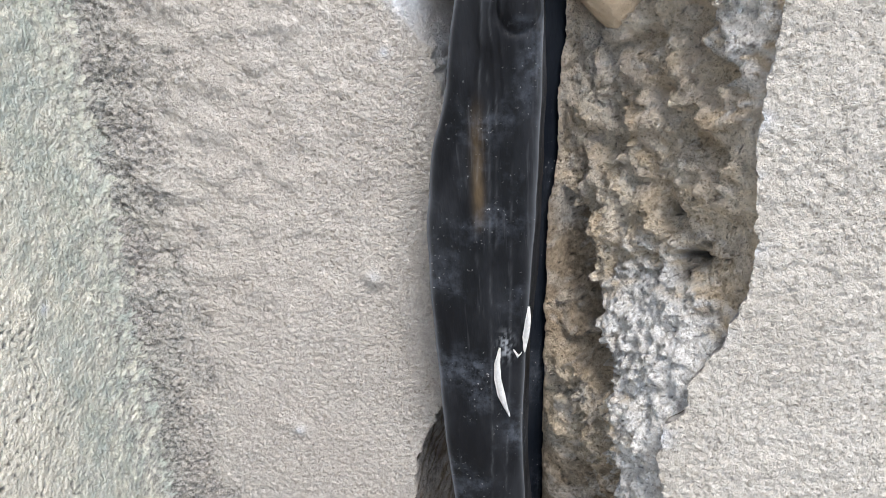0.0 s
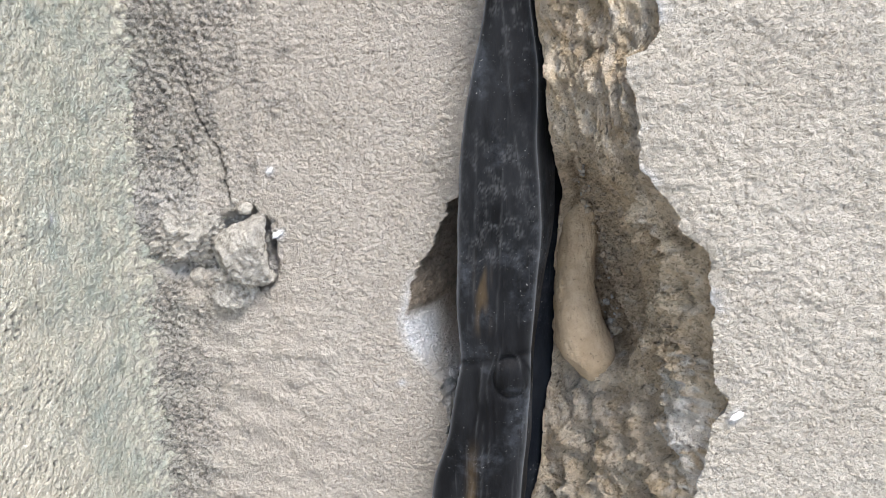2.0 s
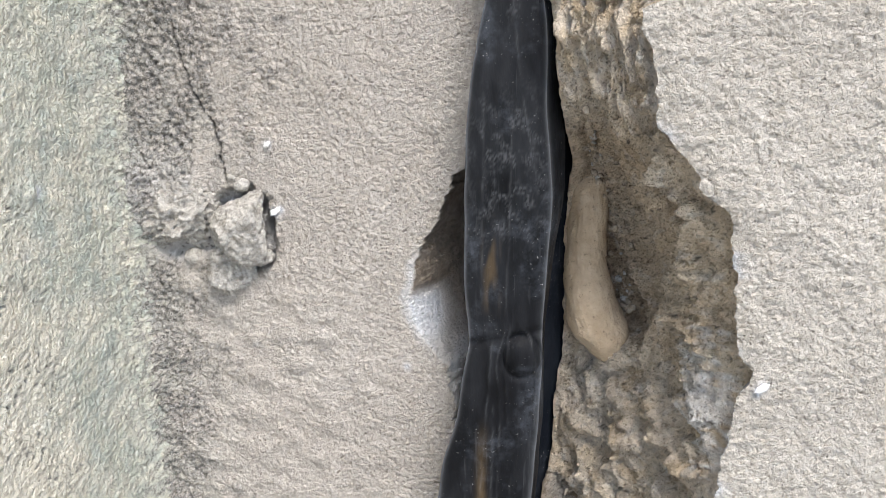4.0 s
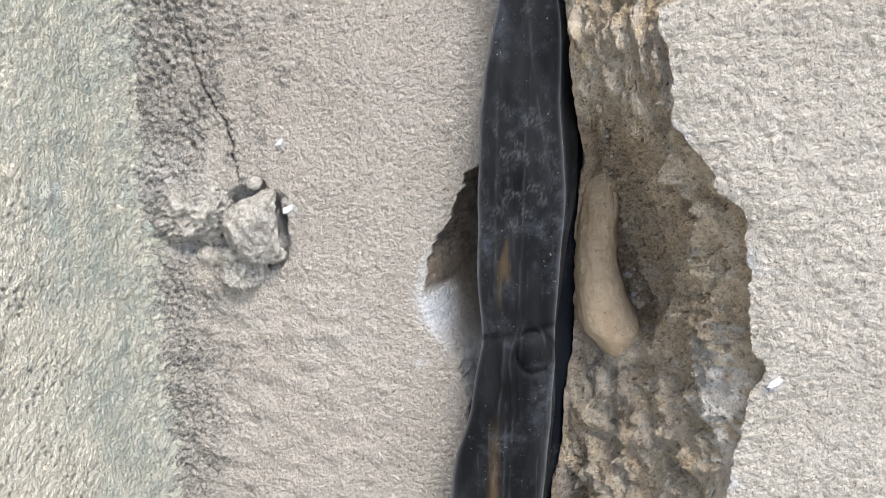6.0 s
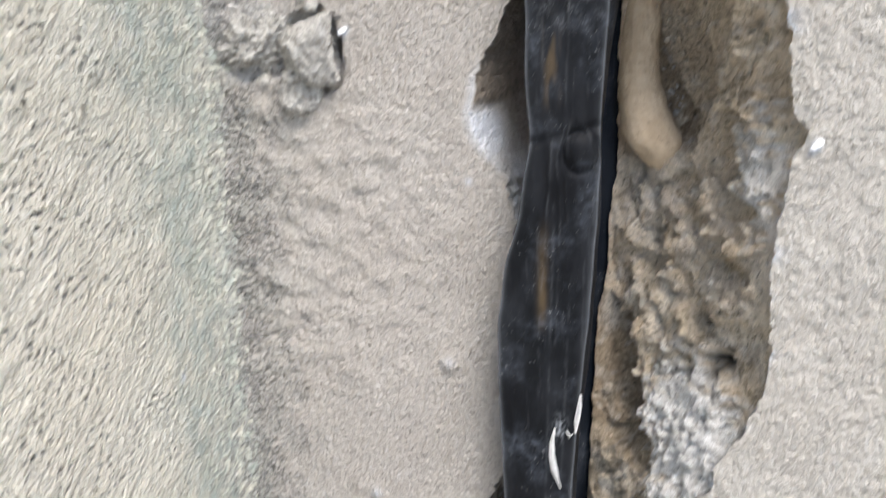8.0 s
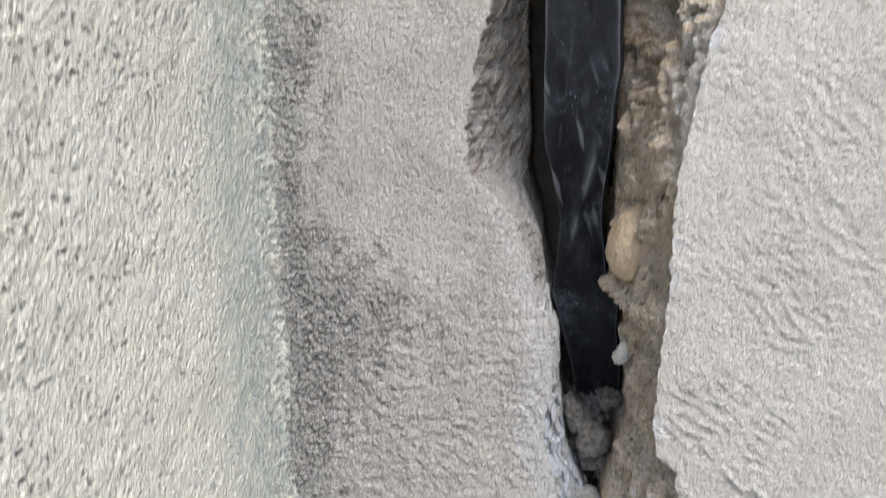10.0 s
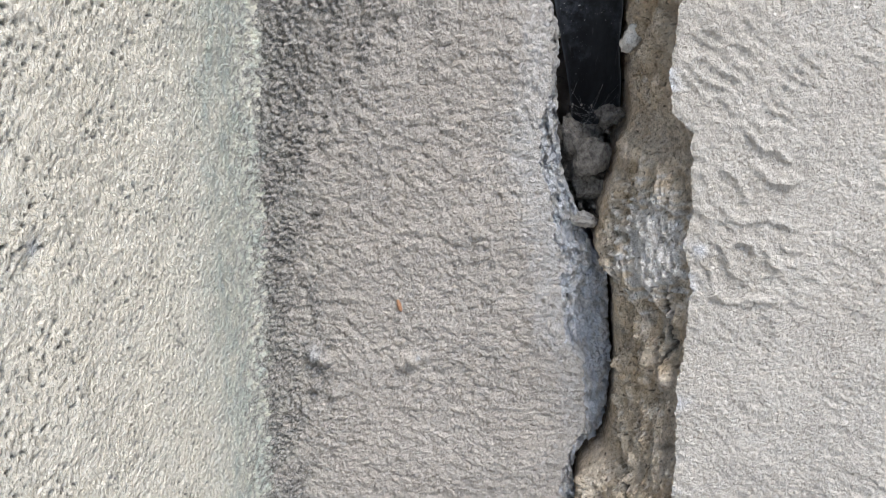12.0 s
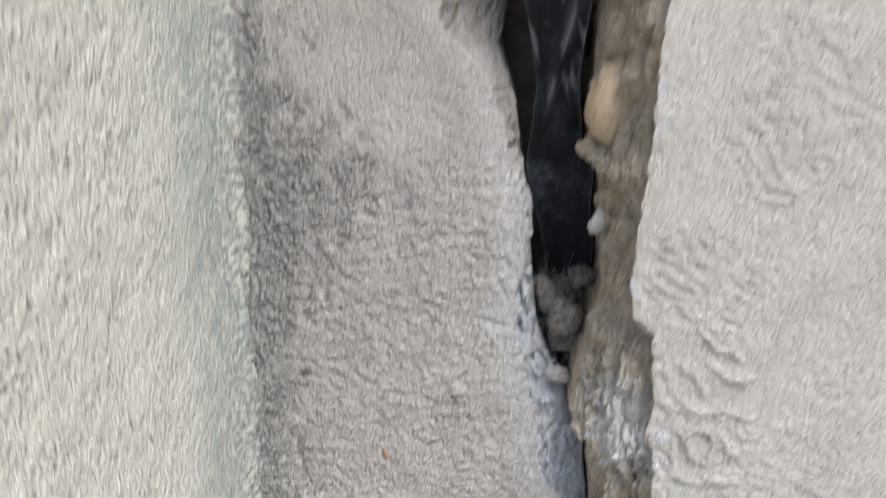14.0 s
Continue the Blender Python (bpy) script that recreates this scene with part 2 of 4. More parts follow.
def black_plastic(name, base=(0.0055, 0.0058, 0.0066), dust=0.10):
    """Weathered black polythene with dust smears, scratches and a dull sheen."""
    n = Nodes(name)
    smear, speck = n.noise(70, 5, 0.65, (1, 1, 0.35)), n.noise(1100, 2, 0.6)
    cloud, scratch = n.noise(45, 5), n.noise(420, 3, 0.7, (1, 1, 0.06))
    colour = n.mix(n.span(smear, 0.42, 0.78, 0, dust), base, (0.17, 0.18, 0.195))
    colour = n.mix(n.math("MULTIPLY", n.span(cloud, 0.50, 0.68), n.span(n.noise(260, 5, 0.7), 0.40, 0.62, 0, dust * 5)), colour, (0.085, 0.095, 0.112))
    colour = n.mix(n.span(scratch, 0.62, 0.75, 0, dust), colour, (0.22, 0.22, 0.23))
    colour = n.mix(n.math("MULTIPLY", n.span(speck, 0.69, 0.74, 0, 0.7), n.span(cloud, 0.45, 0.6)), colour, (0.45, 0.44, 0.42))
    colour = n.mix(n.math("MULTIPLY", n.mask("ochre"), n.span(smear, 0.3, 0.55, 0, 0.75)), colour, (0.15, 0.10, 0.045))
    # scuffs, plus highlights on rims, creases and fold painted as grey
    colour = n.mix(n.mask("rub_sheen"), colour, (0.30, 0.31, 0.32))
    height = n.math("ADD", n.math("MULTIPLY", smear, 0.6), n.math("MULTIPLY", scratch, 0.06))
    return n.finish(colour, n.span(smear, 0.35, 0.7, 0.50, 0.72), height, 0.0018, gloss=0.08)


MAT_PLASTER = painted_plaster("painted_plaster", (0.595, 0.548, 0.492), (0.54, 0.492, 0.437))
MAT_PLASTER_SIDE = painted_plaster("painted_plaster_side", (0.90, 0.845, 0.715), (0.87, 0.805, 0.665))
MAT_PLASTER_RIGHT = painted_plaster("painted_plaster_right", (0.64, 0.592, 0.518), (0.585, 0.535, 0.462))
MAT_MORTAR = crumbly_mortar("crumbly_mortar")
MAT_CORE = stone_material("masonry_core", (0.20, 0.16, 0.12), (0.33, 0.28, 0.22), 60)
MAT_STONE = stone_material("grey_lime_stone", (0.42, 0.395, 0.35), (0.66, 0.625, 0.56), 300, 0.0020)
MAT_LUMP = stone_material("grimy_mortar_lump", (0.30, 0.275, 0.24), (0.64, 0.61, 0.55), 420, 0.0026)
MAT_CRUMB = stone_material("sandy_crumb", (0.30, 0.235, 0.165), (0.52, 0.43, 0.32), 500, 0.0012)
MAT_COBBLE = stone_material("tan_smooth_stone", (0.33, 0.245, 0.155), (0.45, 0.345, 0.23), 140, 0.0016)
MAT_DEBRIS = stone_material("dusty_debris", (0.075, 0.065, 0.055), (0.27, 0.245, 0.21), 520, 0.0026)
MAT_PLASTIC = black_plastic("weathered_black_plastic")
# copy of the plastic with the gap's shade put into its colour
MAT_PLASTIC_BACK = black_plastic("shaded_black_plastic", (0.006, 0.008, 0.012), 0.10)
MAT_TORN = stone_material("torn_pale_film", (0.62, 0.61, 0.58), (0.80, 0.79, 0.77), 500, 0.0003)
MAT_HUSK = stone_material("rust_brown_husk", (0.17, 0.085, 0.045), (0.30, 0.16, 0.09), 900, 0.0002)
MAT_WEB = stone_material("dusty_cobweb", (0.16, 0.155, 0.15), (0.24, 0.235, 0.23), 900, 0.0)
MAT_CHIP = stone_material("white_paint_chip", (0.74, 0.73, 0.71), (0.83, 0.82, 0.80), 500, 0.0003)
# kept pale so the unseen ground fills the walls with bounced light
MAT_GROUND = stone_material("pale_ground", (0.30, 0.28, 0.25), (0.40, 0.375, 0.34), 12, 0.004)


# ---- outlines of the break, as (height, distance along the wall) ----
LEFT_EDGE = [(2.4, .036), (1.30, .035), (1.234, .033), (1.2225, .0215), (1.221, .019), (1.214, .016), (1.207, .014), (1.199, .009), (1.191, .005),
             (1.183, .004), (1.178, .002), (1.169, .004), (1.162, .008), (1.158, .012), (1.153, .016), (1.14, .018), (1.128, .0195), (1.10, .020), (1.04, .018),
             (1.034, .013), (1.026, .009), (1.013, .003), (.995, 0.0), (.971, -.005), (.953, -.010), (.928, -.014), (.911, -.013), (.904, -.004),
             (.893, .006), (.880, .011), (.859, .017), (.842, .022), (.822, .022), (.805, .019), (.790, .020), (.779, .025), (.766, .027),
             (.752, .030), (.734, .032), (.719, .034), (.710, .042), (.695, .044), (.685, .046), (.677, .044), (.668, .039), (.66, .037), (.650, .036), (.640, .041), (.0, .045)]
LEFT_BACK = [(2.4, .040), (1.225, .037), (1.215, .032), (1.17, .032), (1.155, .025), (1.04, .0235), (1.02, .014), (.991, .0085), (.955, .0095), (.917, .011),
             (.906, .0085), (.885, .016), (.864, .0185), (.841, .0245), (.815, .025), (.789, .029), (.775, .035), (.76, .042), (.748, .050), (.732, .052),
             (.707, .055), (.684, .054), (.676, .053), (.664, .0435), (.655, .042), (.64, .046), (.0, .05)]
LEFT_DEPTH = [(2.4, .012), (1.23, .012), (1.215, .042), (1.18, .040), (1.155, .016), (1.04, .012), (1.0, .036), (.92, .034), (.90, .016), (.80, .012), (.78, .011), (.0, .011)]
RIGHT_EDGE = [(2.4, .074), (1.30, .076), (1.278, .080), (1.273, .077), (1.271, .071), (1.266, .072), (1.257, .076), (1.242, .077), (1.235, .083), (1.230, .088),
              (1.224, .090), (1.219, .097), (1.210, .098), (1.200, .100), (1.187, .101), (1.180, .102), (1.175, .107), (1.167, .103), (1.156, .1015),
              (1.147, .100), (1.131, .099), (1.108, .101), (1.095, .100), (1.084, .096), (1.077, .093), (1.069, .087), (1.058, .086), (1.054, .080),
              (1.043, .079), (1.030, .081), (1.018, .082), (1.001, .081), (.983, .077), (.973, .073), (.956, .068), (.942, .066), (.926, .063), (.909, .061),
              (.88, .061), (.851, .059), (.828, .058), (.817, .060), (.811, .067), (.797, .068), (.786, .070), (.773, .068), (.760, .072), (.736, .072), (.721, .071), (.69, .0735), (.0, .078)]
GAP_EDGE = [(2.4, .046), (1.281, .047), (1.266, .050), (1.242, .053), (1.226, .057), (1.20, .0555), (1.157, .056), (1.135, .053), (1.119, .054), (1.10, .050),
            (1.045, .048), (.998, .047), (.95, .046), (.875, .046), (.866, .045), (.855, .051), (.82, .053), (.81, .053), (.80, .050), (.789, .0475), (.775, .044),
            (.76, .0435), (.748, .0512), (.732, .0532), (.707, .0562), (.684, .0552), (.676, .0542), (.664, .0450), (.655, .0435), (.0, .050)]
FRONT = -0.045          # face of the wall on the far side of the joint
SIDE = -0.097           # face of the side wall

z_col = ROWS[:, None]


def core(name, x0, x1, y0, y1, z0, z1):
    """A plain masonry body behind a plaster coat."""
    bm = bmesh.new()
    bmesh.ops.create_cube(bm, size=1, matrix=Matrix.LocRotScale(((x0 + x1) / 2, (y0 + y1) / 2, (z0 + z1) / 2), None, (x1 - x0, y1 - y0, z1 - z0)))
    ob = part(name, bm, MAT_CORE, None, "", False)
    return tagged(ob, kind="structure", category="wall")


wall_back = core("wall_back", -0.4, 1.5, 0.115, 0.45, 0, 2.4)
wall_side = core("wall_side", -0.4, -0.115, -0.235, 0.112, 0, 2.4)
wall_front = core("wall_front", 0.125, 1.5, -0.030, 0.112, 0, 2.4)
tagged(wall_back, "recessed rough plastered wall with a broken joint")
tagged(wall_side, "cream rough plastered side wall with green algae")
tagged(wall_front, "cream textured plaster wall with a broken edge")

# unseen ground, added as a reflector below the walls
bm = bmesh.new()
bmesh.ops.create_grid(bm, x_segments=60, y_segments=60, size=400)
ground = tagged(part("ground", bm, MAT_GROUND), "unseen pale ground added to bounce light onto the wall", "ground", kind="structure")


def stucco(a, z, seed, size=1.0, slant=0.0, ridged=0.5, beaded=0.7, lumped=0.5):
    """Relief of a rough plaster coat in millimetres; a and z in millimetres."""
    z = z + slant * a
    wx, wz = 1.3 * gnoise(a / 5, z / 5, seed + 1), 1.3 * gnoise(a / 5, z / 5, seed + 2)
    u, v = (a + wx) / (4.6 * size), (z + wz) / (3.0 * size)
    ridge = np.clip(1 - 2.2 * np.abs(gnoise(u, v, seed + 3)), -0.4, 0.8) * ramp(gnoise(a / 11, z / 11, seed + 9), -0.5, 0.4)
    lump = gnoise(u * 0.6, v * 0.6, seed + 4)
    beads = np.clip(0.62 - cells((a + wx) / (2.3 * size), (z + wz) / (1.9 * size), seed + 8), -0.15, 0.5)
    ra, rz = 0.83 * a + 0.56 * z, 0.83 * z - 0.56 * a
    grit = np.clip(0.55 - cells(ra / 1.8 + 0.4 * wz, rz / 1.6 + 0.4 * wx, seed + 7), -0.15, 0.45)
    grain = gnoise(0.92 * a / 1.9 - 0.39 * z / 1.9, 0.92 * z / 1.8 + 0.39 * a / 1.8, seed + 5)
    return ridged * ridge + lumped * lump + beaded * beads + 0.50 * grit + 0.20 * grain + 0.9 * gnoise(a / 30, z / 34, seed + 6)


def bumps(x, z, items):
    """Round knobs on a coat, in millimetres: (x, z, radius mm, height mm)."""
    out = 0.0
    for cx, cz, r, h in items:
        d2 = ((x - cx) ** 2 + (z - cz) ** 2) * 1e6 / (r * r)
        out = out + h * np.exp(-d2 * 1.2)
    return out


# ---- recessed plaster coat between the side wall and the joint ----
pocket = ramp(z_col, 1.150, 1.165) * (1 - ramp(z_col, 1.186, 1.200))        # smooth hollow behind the strip
edge = line(LEFT_EDGE, z_col, 0.0015, 3) * (1 - pocket) + line(LEFT_EDGE, z_col) * pocket
back = np.maximum(line(LEFT_BACK, z_col, 0.0008, 5) * (1 - pocket) + line(LEFT_BACK, z_col) * pocket, edge + 0.0012)
deep = line(LEFT_DEPTH, z_col)
n_bevel, n_rear = 26, 8
x_face = np.minimum(np.arange(-0.112, 0.052, STEP)[None, :], edge)
v = np.linspace(0, 1, n_bevel + 1)[None, 1:]
x_bevel = edge + (back - edge) * v
y_bevel = deep * (v ** 0.75 * (1 - pocket) + np.sin(v * math.pi / 2) ** 1.5 * pocket)
w = np.linspace(0, 1, n_rear + 1)[None, 1:]
x_rear = back - 0.001 * w + 0 * w
y_rear = deep + (0.116 - deep) * w
x = np.concatenate((x_face, x_bevel, x_rear), 1)
y = np.concatenate((0 * x_face, y_bevel, y_rear), 1)
z = np.broadcast_to(z_col, x.shape).copy()
on_face = np.concatenate((np.ones_like(x_face), 0 * x_bevel, 0 * x_rear), 1)
near_edge = ramp(x - edge, -0.006, 0.0)
corner = np.exp(-np.maximum(x - SIDE, 0) / 0.011)
a_mm, z_mm = x * 1000, z * 1000
reach = 0.034 + 0.012 * gnoise(z * 16, 0 * z, 39) + 0.034 * np.exp(-((z - .845) / .040) ** 2) + 0.026 * ramp(z, 1.17, 1.24)
dirt_zone = np.clip(1.12 - (x - SIDE) / reach + 0.50 * fbm(a_mm / 9, z_mm / 13, 4, 40), 0, 1)
dirt_zone = dirt_zone * ramp(dirt_zone, 0.0, 0.5)
lumpy = ramp(-x, -0.012, 0.03) * (1 - ramp(z, 1.175, 1.20)) * ramp(z, 1.04, 1.10)
relief = stucco(a_mm, z_mm, 11, 0.55, 0.0, 0.16, 0.80, 0.18) * (1 - 0.30 * lumpy)
relief = relief + (1 - ramp(z, .82, .92)) * 0.55 * gnoise(a_mm / 4.5, z_mm / 3.4, 62)
relief = relief + lumpy * 1.0 * np.clip(gnoise(a_mm / 11, z_mm / 8, 60) + 0.5 * gnoise(a_mm / 5, z_mm / 4, 61), -0.5, 1)
relief = relief + dirt_zone * (1.9 * (0.5 - cells(a_mm / 1.9, z_mm / 1.8, 70)) + 0.6 * gnoise(a_mm / 1.5, z_mm / 1.8, 72) + 0.5 * fbm(a_mm / 6, z_mm / 6, 3, 71))
relief = relief + bumps(x, z, [(-.007, 1.081, 3.2, 2.6), (-.039, 1.023, 3.0, 1.9), (-.046, 1.026, 3.0, 1.2), (-.071, .707, 4.0, 3.2), (-.066, .705, 3.0, 2.4),
                               (-.029, .707, 3.2, 2.4), (-.033, .705, 2.4, 1.6), (-.024, .709, 2.0, 1.4), (-.032, .687, 4.0, 1.1), (-.003, .763, 3.0, 1.3),
                               (-.005, .788, 5.0, 1.1), (-.018, .788, 3.0, -0.9), (-.049, 1.077, 2.4, 1.2), (.012, 1.237, 3.0, 1.0), (-.062, .69, 3, 2.0), (-.07, .692, 2.5, 2.0)])
# the knocked-out hole and the hairline above it
hx, hz = x + 0.0025 * gnoise(x * 150, z * 150, 90), z + 0.0025 * gnoise(x * 150, z * 150, 91)
hole = np.maximum(1 - ramp(np.hypot((hx + .0545) / .0122, (hz - 1.1995) / .0168), 0.80, 1.08),
                  1 - ramp(np.hypot((hx + .076 + 0.35 * (hz - 1.198)) / .0165, (hz - 1.1985) / .0085), 0.75, 1.15))
heave = 1 - ramp(np.hypot((x + .083) / .020, (z - 1.216) / .015), 0.2, 1.2)
cut = np.maximum(0, 1 - np.abs(x - line([(1.29, -.080), (1.263, -.072), (1.250, -.069), (1.239, -.064), (1.233, -.062), (1.223, -.060), (1.216, -.0585)], z, 0.0011, 8)) / 0.00055) * ramp(z, 1.215, 1.219) * (1 - ramp(z, 1.262, 1.275))
relief = relief + 2.4 * heave - 1.5 * cut + hole * (-5.0 + 1.8 * ramp(-x, .064, .072) + 2.4 * fbm(a_mm / 6, z_mm / 6, 4, 95)) - 12 * np.exp(-(((x + .0455) / .0016) ** 4 + ((z - 1.2015) / .0030) ** 4)) - 7 * np.exp(-(((x + .0668) / .0013) ** 2 + ((z - 1.2085) / .0022) ** 2))
broken = (1 - on_face) * (1.0 - 0.75 * pocket) * (1 + 0.7 * (1 - ramp(z, .81, .86)))
chips = 0.8 * shards(a_mm / 3.2 + y * 160, z_mm / 4.5, 41) * (1 - ramp(z, .86, .90))
relief = (1.15 + 0.45 * (1 - ramp(z, .80, .95))) * relief * on_face * (1 - 0.35 * near_edge) + broken * (chips + 0.9 * fbm(a_mm / 6 + y * 120, z_mm / 6, 4, 33) + 2.2 * (0.5 - cells(a_mm / 2.4 + y * 300, z_mm / 2.4, 34)) + 1.3 * gnoise((a_mm + 0.6 * z_mm) / 3 + 200 * y, z_mm / 11, 37)) + (1 - on_face) * pocket * 0.25 * fbm(a_mm / 4 + y * 200, z_mm / 4, 3, 36)
fibre = ramp(z, .905, .925) * (1 - ramp(z, 1.03, 1.045)) * (1 - on_face)
streaks = gnoise((a_mm - 0.55 * z_mm + 2 * gnoise(a_mm / 9, z_mm / 9, 38)) / 1.5 + 40 * y, z_mm / 13, 39)
relief = relief * (1 - 0.4 * fibre) + fibre * (2.0 * streaks + 1.4 * shards(a_mm / 4.5 + y * 90, z_mm / 9, 40))
y = y - relief / 1000 - 0.012 * np.exp(-np.maximum(x - SIDE + 0.004, 0) / 0.0075) * on_face
x = x + (1 - on_face) * 0.0006 * fbm(y * 400, z_mm / 3, 3, 35)
spots = ramp(gnoise(a_mm / 1.2, z_mm / 1.2, 100), 0.34, 0.60)
grime = np.clip(1.1 * dirt_zone * ramp(fbm(a_mm / 1.9, z_mm / 1.9, 3, 101), -0.9, 0.5) + (0.12 + 0.54 * (1 - ramp(z, .85, 1.14))) * ramp(fbm(a_mm / 18, z_mm / 18, 2, 102), -2.4, 2.4) + 0.5 * hole * ramp(gnoise(a_mm / 4, z_mm / 4, 103), -.1, .6), 0, 1)
# a darker band over the lowest bare edge, stronger towards the corner
grime = np.clip(grime + 0.5 * ramp(-x, 0.03, 0.08) * np.exp(-((z - 0.82) / 0.05) ** 2) * ramp(fbm(a_mm / 3, z_mm / 3, 3, 104), -0.3, 0.6), 0, 1) * (1 - 0.8 * (1 - on_face))
upper = ramp(z, 1.186, 1.200)
void = ramp(z, .902, .915) * (1 - ramp(z, 1.035, 1.045))
bare = np.clip((1 - on_face) * (1 - pocket) + on_face * (0.85 * hole + 0.6 * blob(x, z, edge - .004, .79, .008, .10, 0.5, 21, 0.6) + 0.35 * heave), 0, 1)
# bare brown; in the pocket it also paints shade at the depth and top
brown = np.clip((1 - on_face) * (pocket * np.maximum(0.8 * ramp(y, 0.010, 0.022), 0.9 * ramp(z + 0.002 * gnoise(a_mm / 4, z_mm / 4, 105), 1.176, 1.183)) + 0.85 * upper * (1 - ramp(z, 1.222, 1.23)) + void * (0.60 + 0.40 * ramp(streaks, 0.0, 0.45)) + 0.55 * ramp(z, .855, .87) * (1 - ramp(z, .902, .915))), 0, 1)
# pale breaks and flecks; in the pocket, bluish sky light painted on
pale = np.clip(pocket * np.where(on_face > 0, 0.55 * ramp(x - edge, -0.004, 0.0), (1.0 - ramp(y, 0.008, 0.021)) * (1 - ramp(x, .010, .019)) * (1 - ramp(z, 1.175, 1.182))) * ramp(z, 1.150, 1.17)
               + 0.9 * (1 - on_face) * ramp(fbm(a_mm / 4 + 90 * y, z_mm / 9, 3, 110), -0.35, 0.2) * (1 - ramp(z, .81, .84))
               + 0.9 * bumps(x, z, [(-.044, 1.230, 1.6, 1), (-.043, 1.2065, 1.9, 1), (-.041, 1.208, 1.5, 1), (.002, 1.153, 1.6, .8), (-.039, 1.023, 2.2, .7), (-.007, 1.082, 2.2, .5), (-.071, .708, 3.0, .6), (-.026, .7085, 1.0, 1)]), 0, 1)
pit = np.clip(0.9 * cut + 0.75 * spots * ramp(dirt_zone, 0.1, 0.7) + 0.35 * ramp(gnoise(a_mm / 1.7, z_mm / 1.5, 120), 0.74, 0.85) * on_face, 0, 1)
algae = np.clip(0.85 * np.exp(-np.maximum(x - SIDE, 0) / 0.014) * ramp(fbm(a_mm / 12, z_mm / 20, 3, 130), -0.8, 0.3), 0, 1) * on_face
sheet("plaster_coat", x, y, z, MAT_PLASTER, wall_back, dict(grime=grime, algae=algae, bare=bare, brown=brown, pale=pale, pit=pit), "rough cream painted plaster, grimy towards the corner")

# ---- plaster coat of the side wall ----
depth_steps = np.concatenate((-np.arange(-0.006, 0.172, STEP), -np.linspace(0.177, 0.238, 14)))
y = np.broadcast_to(depth_steps[None, :], (len(ROWS), len(depth_steps))).copy()
z = np.broadcast_to(z_col, y.shape).copy()
b_mm, z_mm = y * 1000, z * 1000
band = np.exp(-np.maximum(-y - 0.036 - 0.012 * gnoise(z * 14, 0 * z, 150), 0) / 0.016) * (1 - 0.25 * ramp(z, 1.05, 1.25)) 
band = np.clip(band + ramp(z, 1.10, 1.22) * (0.60 * np.exp(-np.maximum(-y - 0.05, 0) / 0.035)), 0, 1)
relief = stucco(b_mm, z_mm, 200, 0.72, 0.0, 0.18, 1.0, 0.45) + 0.5 * fbm(b_mm / 12, z_mm / 9, 3, 210, 0.5)
combed = 0.22 * gnoise(b_mm / 1.5, z_mm / 16, 214) * band
pits = ramp(gnoise(b_mm / 2.0 + 0.3 * z_mm / 3, z_mm / 1.7, 220), 0.40, 0.60) * ramp(gnoise(b_mm / 14, z_mm / 14, 221), -0.4, 0.3) * (1 - 0.8 * band)
relief = 0.55 * relief * (1 - 0.10 * band) + combed - 1.8 * pits + bumps(y, z, [(-.05, 1.222, 2.5, 1.3), (-.147, .788, 4, -1.5), (-.115, .987, 5, 1.8), (-.046, 1.095, 3, 1.0)])
dirt = np.clip((1.0 + 0.3 * (1 - ramp(z, 1.0, 1.15))) * np.exp(-np.maximum(-y - 0.004, 0) / (0.013 + 0.008 * (1 - ramp(z, 1.0, 1.15)))) * ramp(fbm(b_mm / 3, z_mm / 3, 3, 230), -0.6, 0.6) + 0.10 * ramp(fbm(b_mm / 8, z_mm / 12, 3, 231), 0, .8), 0, 1)
relief = relief + 0.8 * np.exp(-np.maximum(-y, 0) / 0.012) * gnoise(b_mm / 2.4, z_mm / 2.2, 232)
x = SIDE + relief / 1000 + 0.010 * np.exp(-np.maximum(-y, 0) / 0.008)
algae = np.clip(band * (0.9 + 0.5 * fbm(b_mm / 14, z_mm / 22, 3, 240)), 0, 1)
pale = 0.9 * np.clip(bumps(y, z, [(-.047, 1.222, 2.0, 1), (-.056, 1.205, 1.5, .5), (-.041, 1.089, 2.0, .8), (-.147, .79, 2.5, .7)]), 0, 1)
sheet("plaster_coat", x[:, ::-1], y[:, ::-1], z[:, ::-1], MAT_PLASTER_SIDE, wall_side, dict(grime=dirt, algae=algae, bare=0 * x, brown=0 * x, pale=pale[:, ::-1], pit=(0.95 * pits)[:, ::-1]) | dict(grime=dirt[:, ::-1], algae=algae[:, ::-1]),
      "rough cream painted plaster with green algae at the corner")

# ---- plaster coat of the wall beyond the joint ----
edge = line(RIGHT_EDGE, z_col, 0.0008, 13)
grid_x = np.concatenate((np.arange(0.055, 0.186, STEP), np.linspace(0.19, 1.49, 40)))[None, :]
x_face = np.maximum(grid_x, edge)
n_rim = 9
w = np.linspace(1, 0, n_rim + 1)[None, :-1]
thick = 0.005 + 0.0025 * gnoise(z_col * 60, 0 * z_col, 15)
x_rim = edge + 0.0022 * w + 0.0004 * fbm(w * 3, z_col * 300, 3, 16)
y_rim = FRONT + thick * w
x = np.concatenate((x_rim, x_face), 1)
z = np.broadcast_to(z_col, x.shape).copy()
on_face = np.concatenate((0 * x_rim, np.ones_like(x_face)), 1)
y = np.concatenate((y_rim, FRONT + 0 * x_face), 1)
a_mm, z_mm = x * 1000, z * 1000
